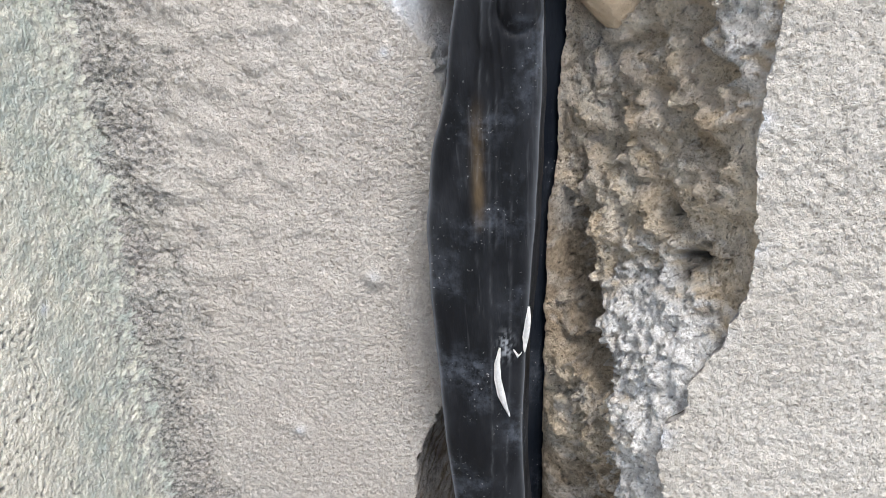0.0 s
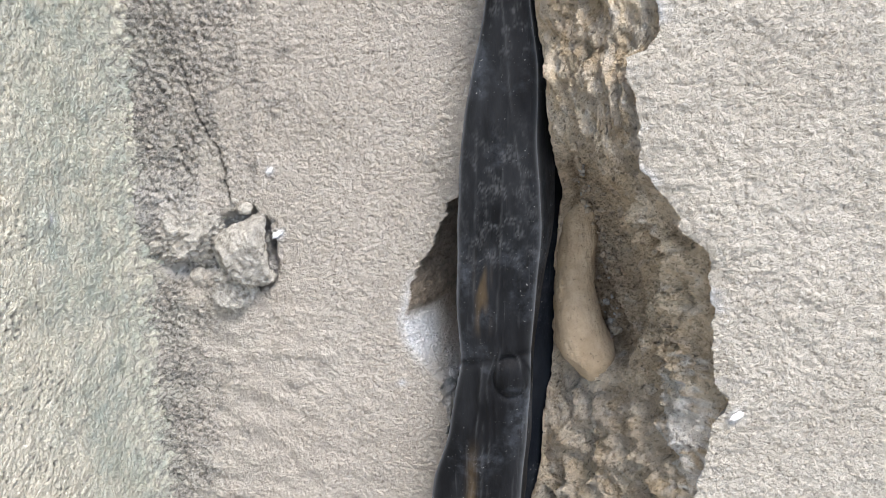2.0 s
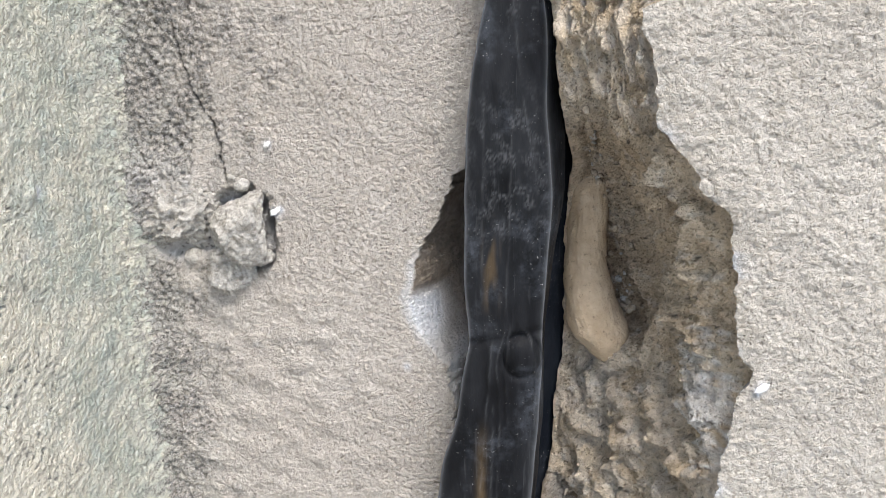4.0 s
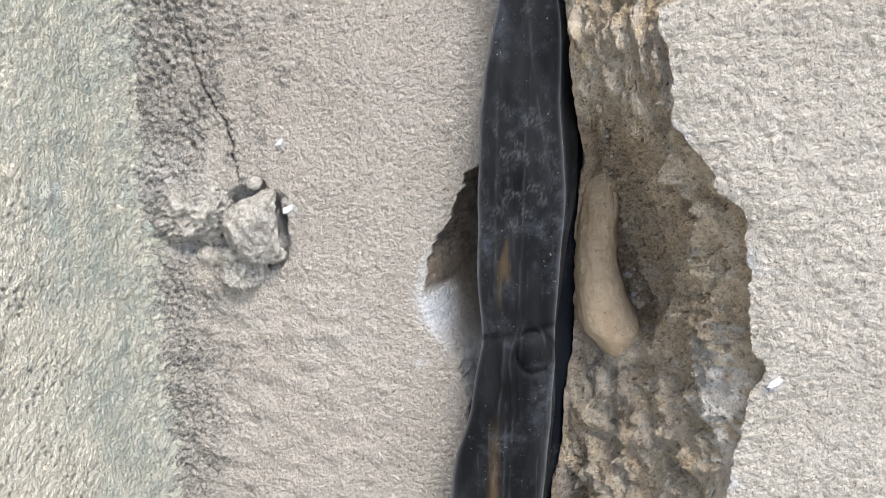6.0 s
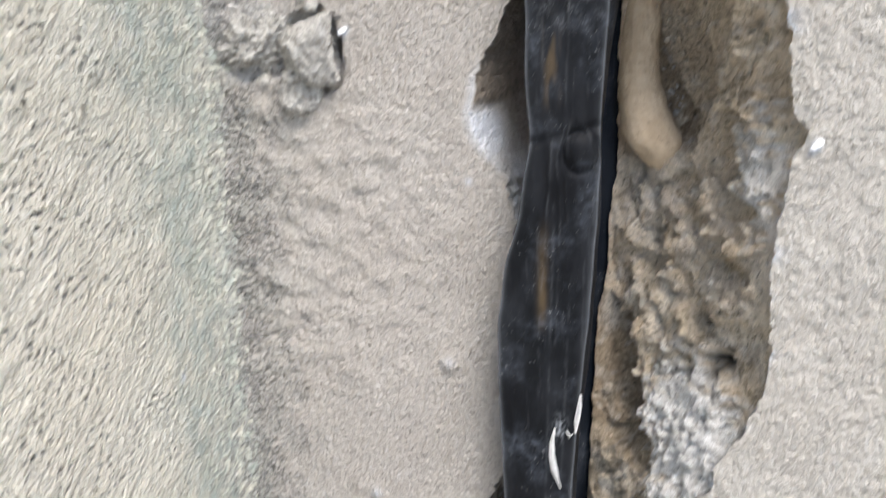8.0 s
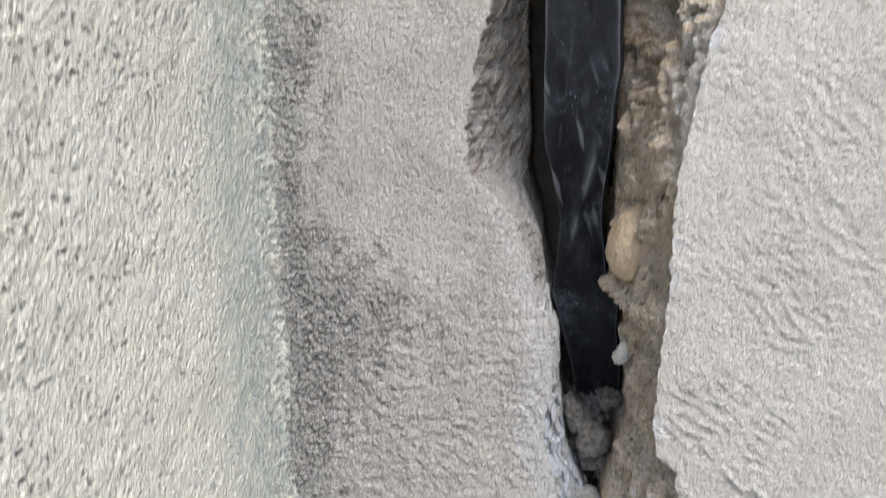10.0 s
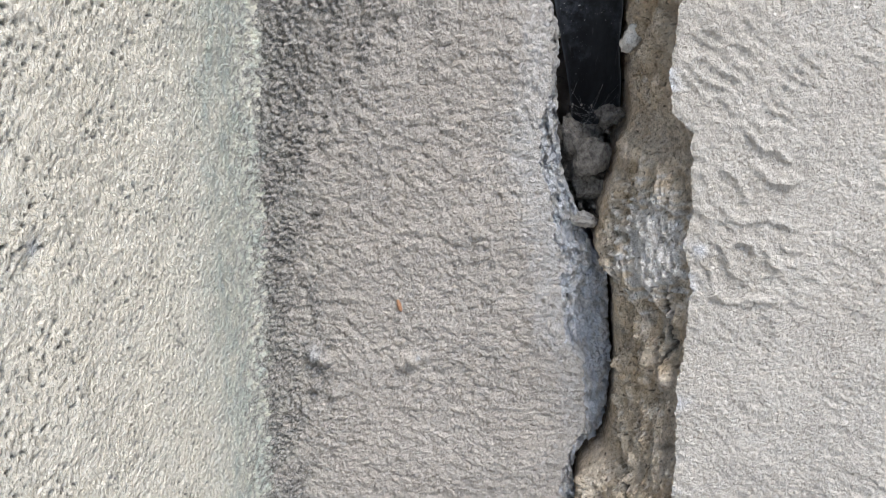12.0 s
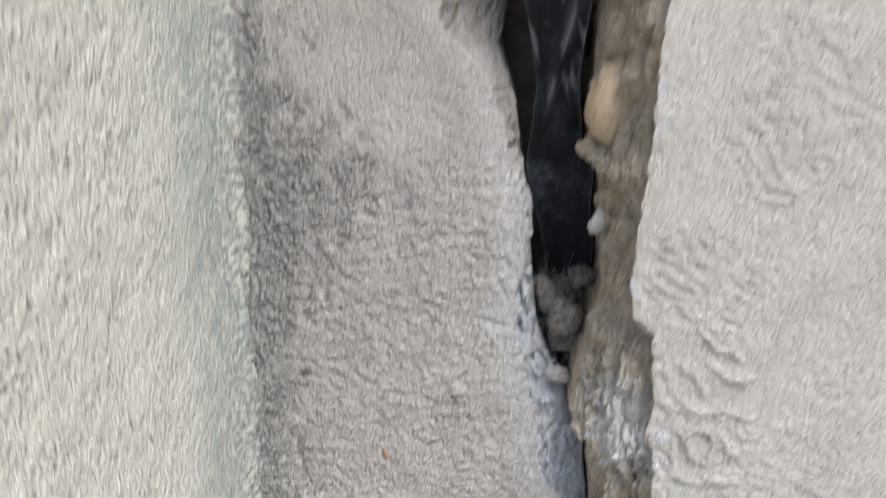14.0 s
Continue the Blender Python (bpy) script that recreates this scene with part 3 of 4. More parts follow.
coarse = stucco(a_mm, z_mm, 300, 0.62, -0.1, 0.16, 0.95, 0.28) + 0.5 * np.clip(gnoise(a_mm / 7, z_mm / 6, 301), -0.3, 0.7)
wavy_z = z_mm + 0.45 * a_mm + 2.2 * gnoise(a_mm / 13, z_mm / 9, 310)
worms = ramp(z, .715, .75) * (1 - ramp(z, .845, .93)) * (1 - ramp(x + 0.006 * gnoise(a_mm / 12, z_mm / 12, 317), .098, .112))
waves = (0.45 + 0.30 * worms) * np.clip(1 - 2.3 * np.abs(gnoise(a_mm / 8.5, wavy_z / 5.0, 311)), -0.2, 0.8) * ramp(gnoise(a_mm / 30, z_mm / 30, 313), -0.6, 0.2) + 0.3 * gnoise(a_mm / 16, wavy_z / 10, 312) + 0.22 * gnoise(a_mm / 1.3, z_mm / 1.2, 314) + 0.55 * np.clip(0.6 - cells(a_mm / 1.6, z_mm / 1.4, 316), -.15, .5)
# drips of thick paint: (distance, height) along each ridge
for drip in (((.079, .787), (.082, .7835), (.089, .7820), (.094, .7845), (.0995, .7825), (.1035, .7805)), ((.0885, .801), (.0935, .7965), (.099, .7955), (.1015, .7975)), ((.080, .7735), (.086, .7760), (.0905, .7745), (.0915, .7700)),
             ((.0815, .7720), (.0830, .7660), (.0865, .7635), (.0900, .7630), (.0905, .7660)), ((.0935, .7750), (.0960, .7700), (.0995, .7675)), ((.0790, .7570), (.0840, .7540), (.0900, .7560), (.0990, .7555)),
             ((.078, .800), (.084, .795), (.0865, .790)), ((.084, .812), (.090, .806), (.094, .807), (.098, .803)), ((.0775, .769), (.0785, .760), (.081, .757))):
    near = np.full(x.shape, 1.0)
    wx, wz = x + 0.0008 * gnoise(a_mm / 5, z_mm / 5, 318), z + 0.0008 * gnoise(a_mm / 5, z_mm / 5, 319)
    for (x0, z0), (x1, z1) in zip(drip, drip[1:]):
        t_ = np.clip(((wx - x0) * (x1 - x0) + (wz - z0) * (z1 - z0)) / ((x1 - x0) ** 2 + (z1 - z0) ** 2), 0, 1)
        near = np.minimum(near, np.hypot(wx - x0 - t_ * (x1 - x0), wz - z0 - t_ * (z1 - z0)))
    waves = waves + 1.0 * np.exp(-(near / 0.0011) ** 2)
low = 1 - ramp(z + 0.02 * gnoise(a_mm / 40, z_mm / 40, 315), 0.93, 1.02)
relief = 1.1 * coarse * (1 - low) + 1.2 * waves * low
relief = relief + bumps(x, z, [(.098, .798, 4, 1.2), (.108, 1.172, 1.5, .6), (.097, .740, 1, .2)])
rolled = np.exp(-np.maximum(x - edge, 0) / 0.002)
y = y - on_face * (relief * (1 - 0.3 * rolled) / 1000 - 0.0006 * rolled)
spots = ramp(gnoise(a_mm / 1.8, z_mm / 1.6, 320), 0.70, 0.82) * ramp(gnoise(a_mm / 20, z_mm / 20, 321), -0.1, 0.5)
grime = on_face * (0.05 + 0.40 * (1 - ramp(z, .86, 1.0)) + 0.35 * (1 - ramp(z, .64, .80))) * ramp(fbm(a_mm / 22, z_mm / 16, 2, 322), -3.0, 3.0) + 0 * x
pale = np.clip(bumps(x, z, [(.109, 1.171, 1.7, 1), (.108, 1.169, 1.5, .8), (.0735, .772, 2.5, .7)]) + on_face * 0.8 * rolled * ramp(gnoise(z * 90, 0 * z, 330), 0.1, 0.45), 0, 1)
pit = np.clip(0.7 * spots * on_face + bumps(x, z, [(.097, .740, 0.7, 1)]), 0, 1)
sheet("plaster_coat", x, y, z, MAT_PLASTER_RIGHT, wall_front, dict(grime=grime, algae=0 * x, bare=(1 - on_face) * 0.9, brown=(1 - on_face) * 0.45, pale=pale, pit=pit), "cream painted plaster with a chipped edge")

# ---- broken mortar flank of the joint ----
gap = line(GAP_EDGE, z_col, 0.0005, 5)
lower = 1 - ramp(z_col, .80, .86)
n_flank, n_rear = 150, 10
v = np.linspace(0, 1, n_flank)[None, :]
reach = edge + 0.0022 - gap
y0 = 0.013 - 0.016 * lower - 0.032 * ramp(z_col, 1.205, 1.255)
steep = line([(2.4, 0.7), (1.27, 0.7), (1.24, 0.95), (1.22, 1.5), (1.19, 2.0), (1.15, 1.8), (1.08, 1.4), (1.05, 0.9), (1.0, 0.65), (.95, .65), (.90, 0.9), (.84, .8), (.76, .6), (0, .6)], z_col)
even = np.hanning(61)
even_reach = np.convolve(np.pad(reach[:, 0], 30, "edge"), even / even.sum(), "valid")[:, None]
x_flank = gap + even_reach * v + (reach - even_reach) * v ** 7
y_flank = y0 + (FRONT + 0.0045 - y0) * v ** steep
w = np.linspace(1, 0, n_rear + 1)[None, :-1]
x_rear = gap + 0.003 * w + 0 * w
y_rear = y0 + (0.116 - y0) * w
x = np.concatenate((x_rear, x_flank), 1)
y = np.concatenate((y_rear, y_flank), 1)
z = np.broadcast_to(z_col, x.shape).copy()
s = np.concatenate((-w + 0 * x_rear, v + 0 * x_flank), 1)
s_mm, z_mm = s * 70, z * 1000
pin = np.clip(s * (6 + 12 * lower), 0, 1) * np.clip((1 - s) * 7, 0, 1)
ws, wz = s_mm + 1.6 * gnoise(s_mm / 6, z_mm / 6, 401), z_mm + 1.6 * gnoise(s_mm / 6, z_mm / 6, 402)
face_x = line([(1.32, .060), (1.271, .0675), (1.2515, .0735), (1.2264, .083), (1.2165, .0875), (1.203, .0912), (1.19, .092), (1.18, .0912), (1.1677, .0945), (1.1507, .0985), (1.12, .097), (1.10, .094), (1.0, .09)], z, 0.0012, 45)
outer = ramp(x - face_x, -0.0010, 0.0012) * ramp(z, 1.105, 1.125) * (1 - ramp(z, 1.245, 1.265))          # outer render layer
sandy = (1 - outer) * ramp(z, 1.158, 1.172) * (1 - ramp(z, 1.225, 1.245))                               # smoother bedding face
rubbly = 1 - 0.72 * sandy
crumb = rubbly * (2.2 * fbm(s_mm / 13, z_mm / 15, 5, 400, 0.58) + 1.5 * shards(ws / 9, wz / 10, 403) + 0.40 * shards(ws / 3.2, wz / 3.0, 404)) + 0.65 * (0.5 - cells(ws / 2.4, wz / 2.4, 410)) + 0.45 * (0.5 - cells(s_mm / 1.4, z_mm / 1.4, 412)) + 0.30 * gnoise(s_mm / 1.2, z_mm / 1.2, 411)
crumb = crumb + outer * (2.6 + 1.5 * shards(ws / 4, wz / 7, 405) + 0.8 * fbm(s_mm / 5, z_mm / 5, 3, 406))
rungs = ramp(z, 1.085, 1.10) * (1 - ramp(z, 1.150, 1.160)) * (1 - ramp(s, 0.6, 0.75))
crumb = crumb + rungs * 2.0 * np.clip(gnoise((s_mm + 0.8 * wz) / 6.5, (wz - 0.6 * s_mm) / 16, 407), -0.5, 0.6)
shelf_x = line([(1.4, .05), (1.112, .050), (1.108, .054), (1.101, .059), (1.095, .064), (1.080, .064), (1.074, .067), (1.060, .067), (1.044, .069), (1.022, .072), (1.0, .070), (.97, .062), (.94, .053), (.92, .046), (.5, .03)], z, 0.0012, 44)
shelf = (1 - ramp(x - shelf_x, -0.0015, 0.0012)) * ramp(z, .92, .95) * (1 - ramp(z, 1.105, 1.112))
hollow = line([(1.4, 1), (1.062, 1), (1.046, .40), (1.022, .30), (1.002, .95), (.965, .95), (.945, .5), (.5, .5)], z)
seam_x = line([(1.32, .048), (1.25, .062), (1.239, .066), (1.229, .0695), (1.215, .076), (1.201, .083), (1.185, .086), (1.170, .082), (1.16, .08)], z, 0.0011, 46)
seam = (1 - ramp(x - seam_x, -0.0012, 0.001)) * ramp(z, 1.158, 1.170) * (1 - ramp(z, 1.235, 1.255))
lobe_x = line([(1.25, .056), (1.239, .058), (1.215, .0625), (1.202, .0665), (1.187, .0725), (1.176, .078), (1.165, .079)], z, 0.0010, 47)
ledge = ramp(x - lobe_x, -0.0008, 0.0012) * seam
upper_lumps = ramp(z, 1.235, 1.25)
crumb = crumb * (1 - 0.35 * upper_lumps) - 8.0 * shelf * hollow + shelf * 1.8 * shards(ws / 9, wz / 11, 408) - 6.0 * seam + 1.5 * ledge + ledge * 2.2 * (0.5 - cells(s_mm / 2.2, z_mm / 2.2, 433)) + upper_lumps * (2.4 * np.clip(gnoise((s_mm + 0.7 * wz) / 10, (wz - 0.7 * s_mm) / 13, 430), -0.4, 1) + 0.9 * np.clip(0.55 - cells((ws + 0.5 * wz) / 5, (wz - 0.5 * ws) / 5, 435), -0.1, 0.6)) + lower * (1.4 * gnoise(s_mm / 11, z_mm / 17, 431) + 0.8 * (0.5 - cells(s_mm / 6, z_mm / 8, 432)))
holes = [(.085, 1.106, 2.0, -4), (.089, 1.095, 2.6, -5), (.0965, 1.077, 2.2, -4), (.082, 1.088, 1.6, -3), (.088, 1.09, 1.5, -4), (.093, 1.083, 1.6, -3), (.077, 1.109, 1.3, -2), (.092, 1.1, 1.2, -3),
         (.066, .735, 1.6, -2.5), (.071, .693, 1.8, -2.5), (.067, .71, 1.6, -2)]
sink = 0.6 * bumps(x, z, holes)
limey = np.maximum(blob(x, z, .083, 1.063, .016, .028, 0.3, 50, 0.35), 0.75 * blob(x, z, .0995, 1.160, .0045, .016, 0.4, 51, 0.9))
limey = np.maximum(limey, np.maximum(0.95 * blob(x, z, .061, .768, .010, .019, 0.4, 52, 0.7), 0.6 * blob(x, z, .068, .938, .006, .03, 0.4, 53, 0.6)))
limey = np.maximum(limey, 0.9 * blob(x, z, .077, 1.018, .008, .032, 0.4, 54, 0.6))
crumb = crumb * (1 - 0.5 * limey) + 1.4 * limey * (1 + 0.8 * fbm(s_mm / 4, z_mm / 4, 3, 434)) + sink + bumps(x, z, [(.060, .747, 2.6, 2.4), (.062, .757, 3.0, 2.0), (.066, .764, 4, 1.6), (.069, .722, 3.0, 2.0), (.066, .705, 3.4, 2.2), (.057, .80, 8, 2.0)])
crack2 = np.maximum(0, 1 - np.abs(x - line([(.762, .066), (.745, .0675), (.732, .069), (.728, .0675), (.715, .068)], z, 0.0006, 61)) / 0.0008) * ramp(z, .714, .718) * (1 - ramp(z, .75, .76))
crack3 = np.maximum(0, 1 - np.abs(x - line([(.70, .0555), (.685, .0565), (.672, .0605), (.66, .0595), (.64, .062)], z, 0.0006, 62)) / 0.0009) * (1 - ramp(z, .685, .69))
crumb = crumb - 1.6 * crack2 - 1.8 * crack3
tx = np.gradient(x, axis=1)
ty = np.gradient(y, axis=1)
lay = np.hypot(tx, ty) + 1e-9
blur = np.ones(21) / 21
nx, ny = ty / lay, -tx / lay
nx = np.apply_along_axis(lambda q: np.convolve(np.pad(q, 10, "edge"), blur, "valid"), 1, nx)
ny = np.apply_along_axis(lambda q: np.convolve(np.pad(q, 10, "edge"), blur, "valid"), 1, ny)
on_flank = (s >= 0).astype(float)
push = ((1.65 - 0.35 * lower) * crumb * pin * on_flank + (1 - on_flank) * 0.8 * fbm(y * 160, z_mm / 6, 3, 440)) / 1000
x = x + nx * push
y = y + ny * push
flank_x, flank_y = x, y
# brown of the bedding, with recess shade painted into seam, shelf and rear
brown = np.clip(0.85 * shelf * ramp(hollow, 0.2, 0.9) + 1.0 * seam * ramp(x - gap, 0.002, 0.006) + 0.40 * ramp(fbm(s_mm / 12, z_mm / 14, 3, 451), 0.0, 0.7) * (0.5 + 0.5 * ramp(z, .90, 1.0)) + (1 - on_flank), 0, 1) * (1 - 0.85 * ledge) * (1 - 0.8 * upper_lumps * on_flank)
lime = np.clip(limey + 0.22 * ramp(z, 1.085, 1.10) * (1 - ramp(z, 1.150, 1.165)) * ramp(fbm(s_mm / 9, z_mm / 9, 3, 454), -0.5, 0.3) + 0.3 * ramp(z, 1.235, 1.25) * ramp(fbm(s_mm / 7, z_mm / 7, 3, 452), -0.4, 0.4) + 0.25 * ramp(gnoise(s_mm / 4, z_mm / 4, 453), 0.35, 0.6), 0, 1)
grey = np.clip(0.75 * (1 - ramp(z, .84, .93)) * ramp(fbm(s_mm / 14, z_mm / 20, 3, 455), -0.6, 0.6) + 0.5 * ramp(z, 1.12, 1.15) * (1 - ramp(z, 1.155, 1.17)) * (1 - ramp(s, 0.3, 0.6)) + 0.75 * shelf * ramp(gnoise(s_mm / 9, z_mm / 9, 456), 0.0, 0.5), 0, 1)
pit = np.clip(np.clip(-sink / 2.4, 0, 1) + crack2 + crack3 + 0.8 * ramp(gnoise(s_mm / 1.8, z_mm / 1.8, 457), 0.55, 0.75), 0, 1)
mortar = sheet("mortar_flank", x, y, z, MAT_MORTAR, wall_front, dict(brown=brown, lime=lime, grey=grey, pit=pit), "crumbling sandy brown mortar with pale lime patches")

# ---- black plastic sleeve in the joint ----
STRIP_L = [(1.6, .036), (1.286, .032), (1.269, .029), (1.253, .026), (1.242, .025), (1.217, .024), (1.187, .024), (1.176, .0255), (1.168, .0255), (1.155, .023), (1.144, .022), (1.128, .017),
           (1.104, .014), (1.082, .014), (1.058, .015), (1.026, .016), (1.001, .018), (.973, .017), (.923, .017), (.914, .020), (.892, .0242), (.876, .0232), (.856, .0215), (.839, .026), (.82, .031), (.80, .034)]
STRIP_R = [(1.6, .042), (1.285, .045), (1.269, .048), (1.244, .0485), (1.218, .051), (1.200, .050), (1.180, .049), (1.161, .049), (1.140, .048), (1.107, .046), (1.085, .044), (1.060, .042), (1.034, .0405),
           (.992, .041), (.973, .043), (.951, .044), (.938, .0425), (.915, .042), (.895, .0402), (.880, .0420), (.866, .0435), (.855, .0495), (.838, .0495), (.822, .052), (.80, .053)]
STRIP_Y = [(1.6, -.012), (1.25, -.017), (1.03, -.018), (.97, -.013), (.93, -.004), (.905, .006), (.885, .014), (.86, .021), (.84, .027), (.80, .036)]
zs = np.arange(0.805, 1.56, 0.0008)[:, None]


def smooth_line(points):
    raw = line(points, np.arange(0.78, 1.60, 0.0008))
    k = np.hanning(19)
    raw = np.convolve(np.pad(raw, 9, "edge"), k / k.sum(), "valid")
    return np.interp(zs, np.arange(0.78, 1.60, 0.0008), raw)


left, right, fore = smooth_line(STRIP_L), smooth_line(STRIP_R), smooth_line(STRIP_Y)
left = left + 0.0003 * gnoise(zs * 70, 0 * zs, 500)
right = right + 0.0003 * gnoise(zs * 60, 0 * zs, 501)
sleeve = tagged(new("plastic_sleeve"), "black weathered plastic sleeve, creased and torn, in the joint", "plastic sleeve")

n_front = 64
u = np.linspace(0, 1, n_front)[None, :]
x = left + (right - left) * u
z = np.broadcast_to(zs, x.shape).copy()
lens = np.sin(math.pi * u)
out = 1.6 * lens ** 0.7 + 0.55 * fbm(x * 90, z * 45, 3, 510) + 0.35 * np.abs(gnoise(x * 140 + z * 30, z * 60, 511))
rim = 0.4 * (np.exp(-u / 0.010) + np.exp(-(1 - u) / 0.010))
out = out + rim


def crease(points, width, height, z_low, z_high):
    cx = line(points, z, 0.00025, 7)
    return height * np.exp(-np.abs((x - cx) / width) ** 1.5) * ramp(z, z_low, z_low + 0.006) * (1 - ramp(z, z_high - 0.006, z_high))


CREASES = (([(1.26, .0385), (1.203, .038), (1.176, .037)], 1.176, 1.245), ([(1.176, .0375), (1.164, .0345), (1.156, .0352), (1.148, .036), (1.10, .0345)], 1.095, 1.178),
           ([(1.18, .0335), (1.162, .0325), (1.14, .031), (1.10, .0285)], 1.09, 1.172), ([(1.25, .030), (1.18, .0295)], 1.18, 1.25), ([(1.16, .034), (1.05, .0315), (1.0, .030)], 1.00, 1.15),
           ([(1.178, .0405), (1.172, .0450), (1.164, .0472), (1.14, .0470)], 1.14, 1.178), ([(1.178, .0395), (1.172, .0380), (1.160, .0372), (1.14, .0385)], 1.14, 1.178),
           ([(1.295, .0360), (1.25, .0410), (1.22, .0465)], 1.21, 1.295), ([(1.125, .0395), (1.06, .0375), (1.01, .0345)], 1.01, 1.125), ([(1.01, .0250), (.96, .0265), (.92, .0225)], .92, 1.0))
for k, (course, low_z, high_z) in enumerate(CREASES):
    out = out + crease(course, (0.0007, 0.0006, 0.0007, 0.0010, 0.0012, 0.0005, 0.0005, 0.0016, 0.0014, 0.0012)[k], (0.4, 0.6, 0.3, 0.15, 0.1, 0.6, 0.5, 0.25, 0.1, 0.2)[k], low_z, high_z)
out = out - 1.3 * np.exp(-((z - 1.1715 - 0.25 * (x - .037)) / 0.0016) ** 2) * (1 - 0.4 * lens)              # pinch across the sleeve
pillow = np.hypot((x - .0425) / .0055, (z - 1.1655) / .0065)
out = out + 1.8 * np.exp(-(pillow / 0.75) ** 4) - 0.9 * np.exp(-((pillow - 1.1) / 0.12) ** 2)
fold_line = x - (.0445 - (.955 - z) * 0.22)
out = out + 2.2 * np.exp(-np.abs(fold_line / 0.0028) ** 1.6) * ramp(z, .862, .88) * (1 - ramp(z, .95, .965))
out = out - 1.6 * ramp(fold_line, 0.001, 0.006) * ramp(z, .87, .885) * (1 - ramp(z, .94, .955))
out = out + 1.6 * np.exp(-(((x - .0385) / .0017) ** 2 + ((z - .899) / .0026) ** 2))
y = fore - out / 1000
ochre = np.clip(ramp(gnoise(x * 500, z * 90, 525), -.3, .4) * 0.4 * np.exp(-((x - .0325) / .0022) ** 2) * ramp(z, 1.178, 1.186) * (1 - ramp(z, 1.195, 1.215)) + 0.6 * np.exp(-((x - (.0295 + (z - 1.10) * .02)) / .0016) ** 2) * ramp(z, 1.10, 1.115) * (1 - ramp(z, 1.13, 1.145)), 0, 1)
edges = np.exp(-u / 0.016) + np.exp(-(1 - u) / 0.018)
lines = sum(np.exp(-np.abs((x - line(c, z, 0.00025, 7)) / 0.00022)) * ramp(z, lo, lo + .004) * (1 - ramp(z, hi - .004, hi)) for c, lo, hi in CREASES)
dusty = ramp(fbm(x * 260, z * 190, 4, 524), -0.2, 0.7) * ramp(z, 1.196, 1.212) * (1 - ramp(z, 1.236, 1.256)) * lens ** 0.5 + 0.7 * ramp(fbm(x * 300, z * 260, 4, 526), 0.0, 0.8) * ramp(z, 1.262, 1.275)
# dust and torn scuffs; rim, crease and fold highlights are painted in too
rub_sheen = np.clip(0.17 * dusty * ramp(fbm(x * 1300, z * 1100, 3, 527), -0.5, 0.7) + (0.13 + 0.17 * ramp(z, .93, .98)) * edges + 0.09 * lines * ramp(gnoise(x * 200, z * 120, 522), -.4, .3) + 0.25 * ramp(gnoise((x + 0.35 * z) * 420, z * 60, 523), .35, .6) * ramp(z, .875, .90) * (1 - ramp(z, .94, .96)) + 0.5 * np.exp(-np.abs(fold_line / 0.0012)) * ramp(z, .875, .89) * (1 - ramp(z, .93, .95)) * ramp(gnoise(x * 300, z * 40, 520), -.2, .5) * 0.5
              + 0.8 * np.exp(-(((x - .0365) / .002) ** 2 + ((z - 1.0655) / .004) ** 2)) * ramp(gnoise(x * 900, z * 500, 521), -.1, .3), 0, 1)
wrap_l = np.linspace(1, 0, 7)[None, :-1]
xl, yl = left + 0.0035 * wrap_l ** 2, y[:, :1] + 0.009 * wrap_l
x_all, y_all = np.concatenate((xl, x), 1), np.concatenate((yl, y), 1)
pad = np.zeros_like(xl)
sheet("front_sheet", x_all, y_all, np.broadcast_to(zs, x_all.shape).copy(), MAT_PLASTIC, sleeve, dict(ochre=np.concatenate((pad, ochre), 1), rub_sheen=np.concatenate((pad, rub_sheen), 1)))

# side face that returns into the joint, and the inner layer behind it, coloured to stand for the gap's shade
fall = np.linspace(0, 1, 14)[None, :]
facet = line([(1.6, .004), (1.26, .004), (1.235, .0050), (1.21, .0032), (1.19, .0012), (1.17, .0008), (1.10, .002), (1.03, .0015), (1.0, .002), (.93, .002), (.80, .0015)], zs)
xs_ = right + (facet + 0.0006 * gnoise(zs * 40, 0 * zs, 530)) * fall
ys_ = y[:, -1:] + 0.010 * fall - 0.0012 * np.sin(math.pi * fall)
# the near edge of the side face carries a painted highlight
sheet("side_sheet", xs_, ys_, np.broadcast_to(zs, xs_.shape).copy(), MAT_PLASTIC, sleeve, dict(ochre=0 * xs_, rub_sheen=0.15 * np.exp(-fall / 0.08) + 0 * xs_))
zi = zs[zs[:, 0] > 0.90]
inner_l, inner_r = right[zs[:, 0] > 0.90] - 0.006, line(GAP_EDGE, zi) + 0.004
x = inner_l + (inner_r - inner_l) * fall
y = fore[zs[:, 0] > 0.90] + 0.026 + 0.0015 * gnoise(x * 90, zi * 30, 540) + 0.010 * fall
sheet("inner_sheet", x, y, np.broadcast_to(zi, x.shape).copy(), MAT_PLASTIC_BACK, sleeve, dict(ochre=0 * x, rub_sheen=0 * x), "inner plastic layer, its near-black colour holding the gap's shade")


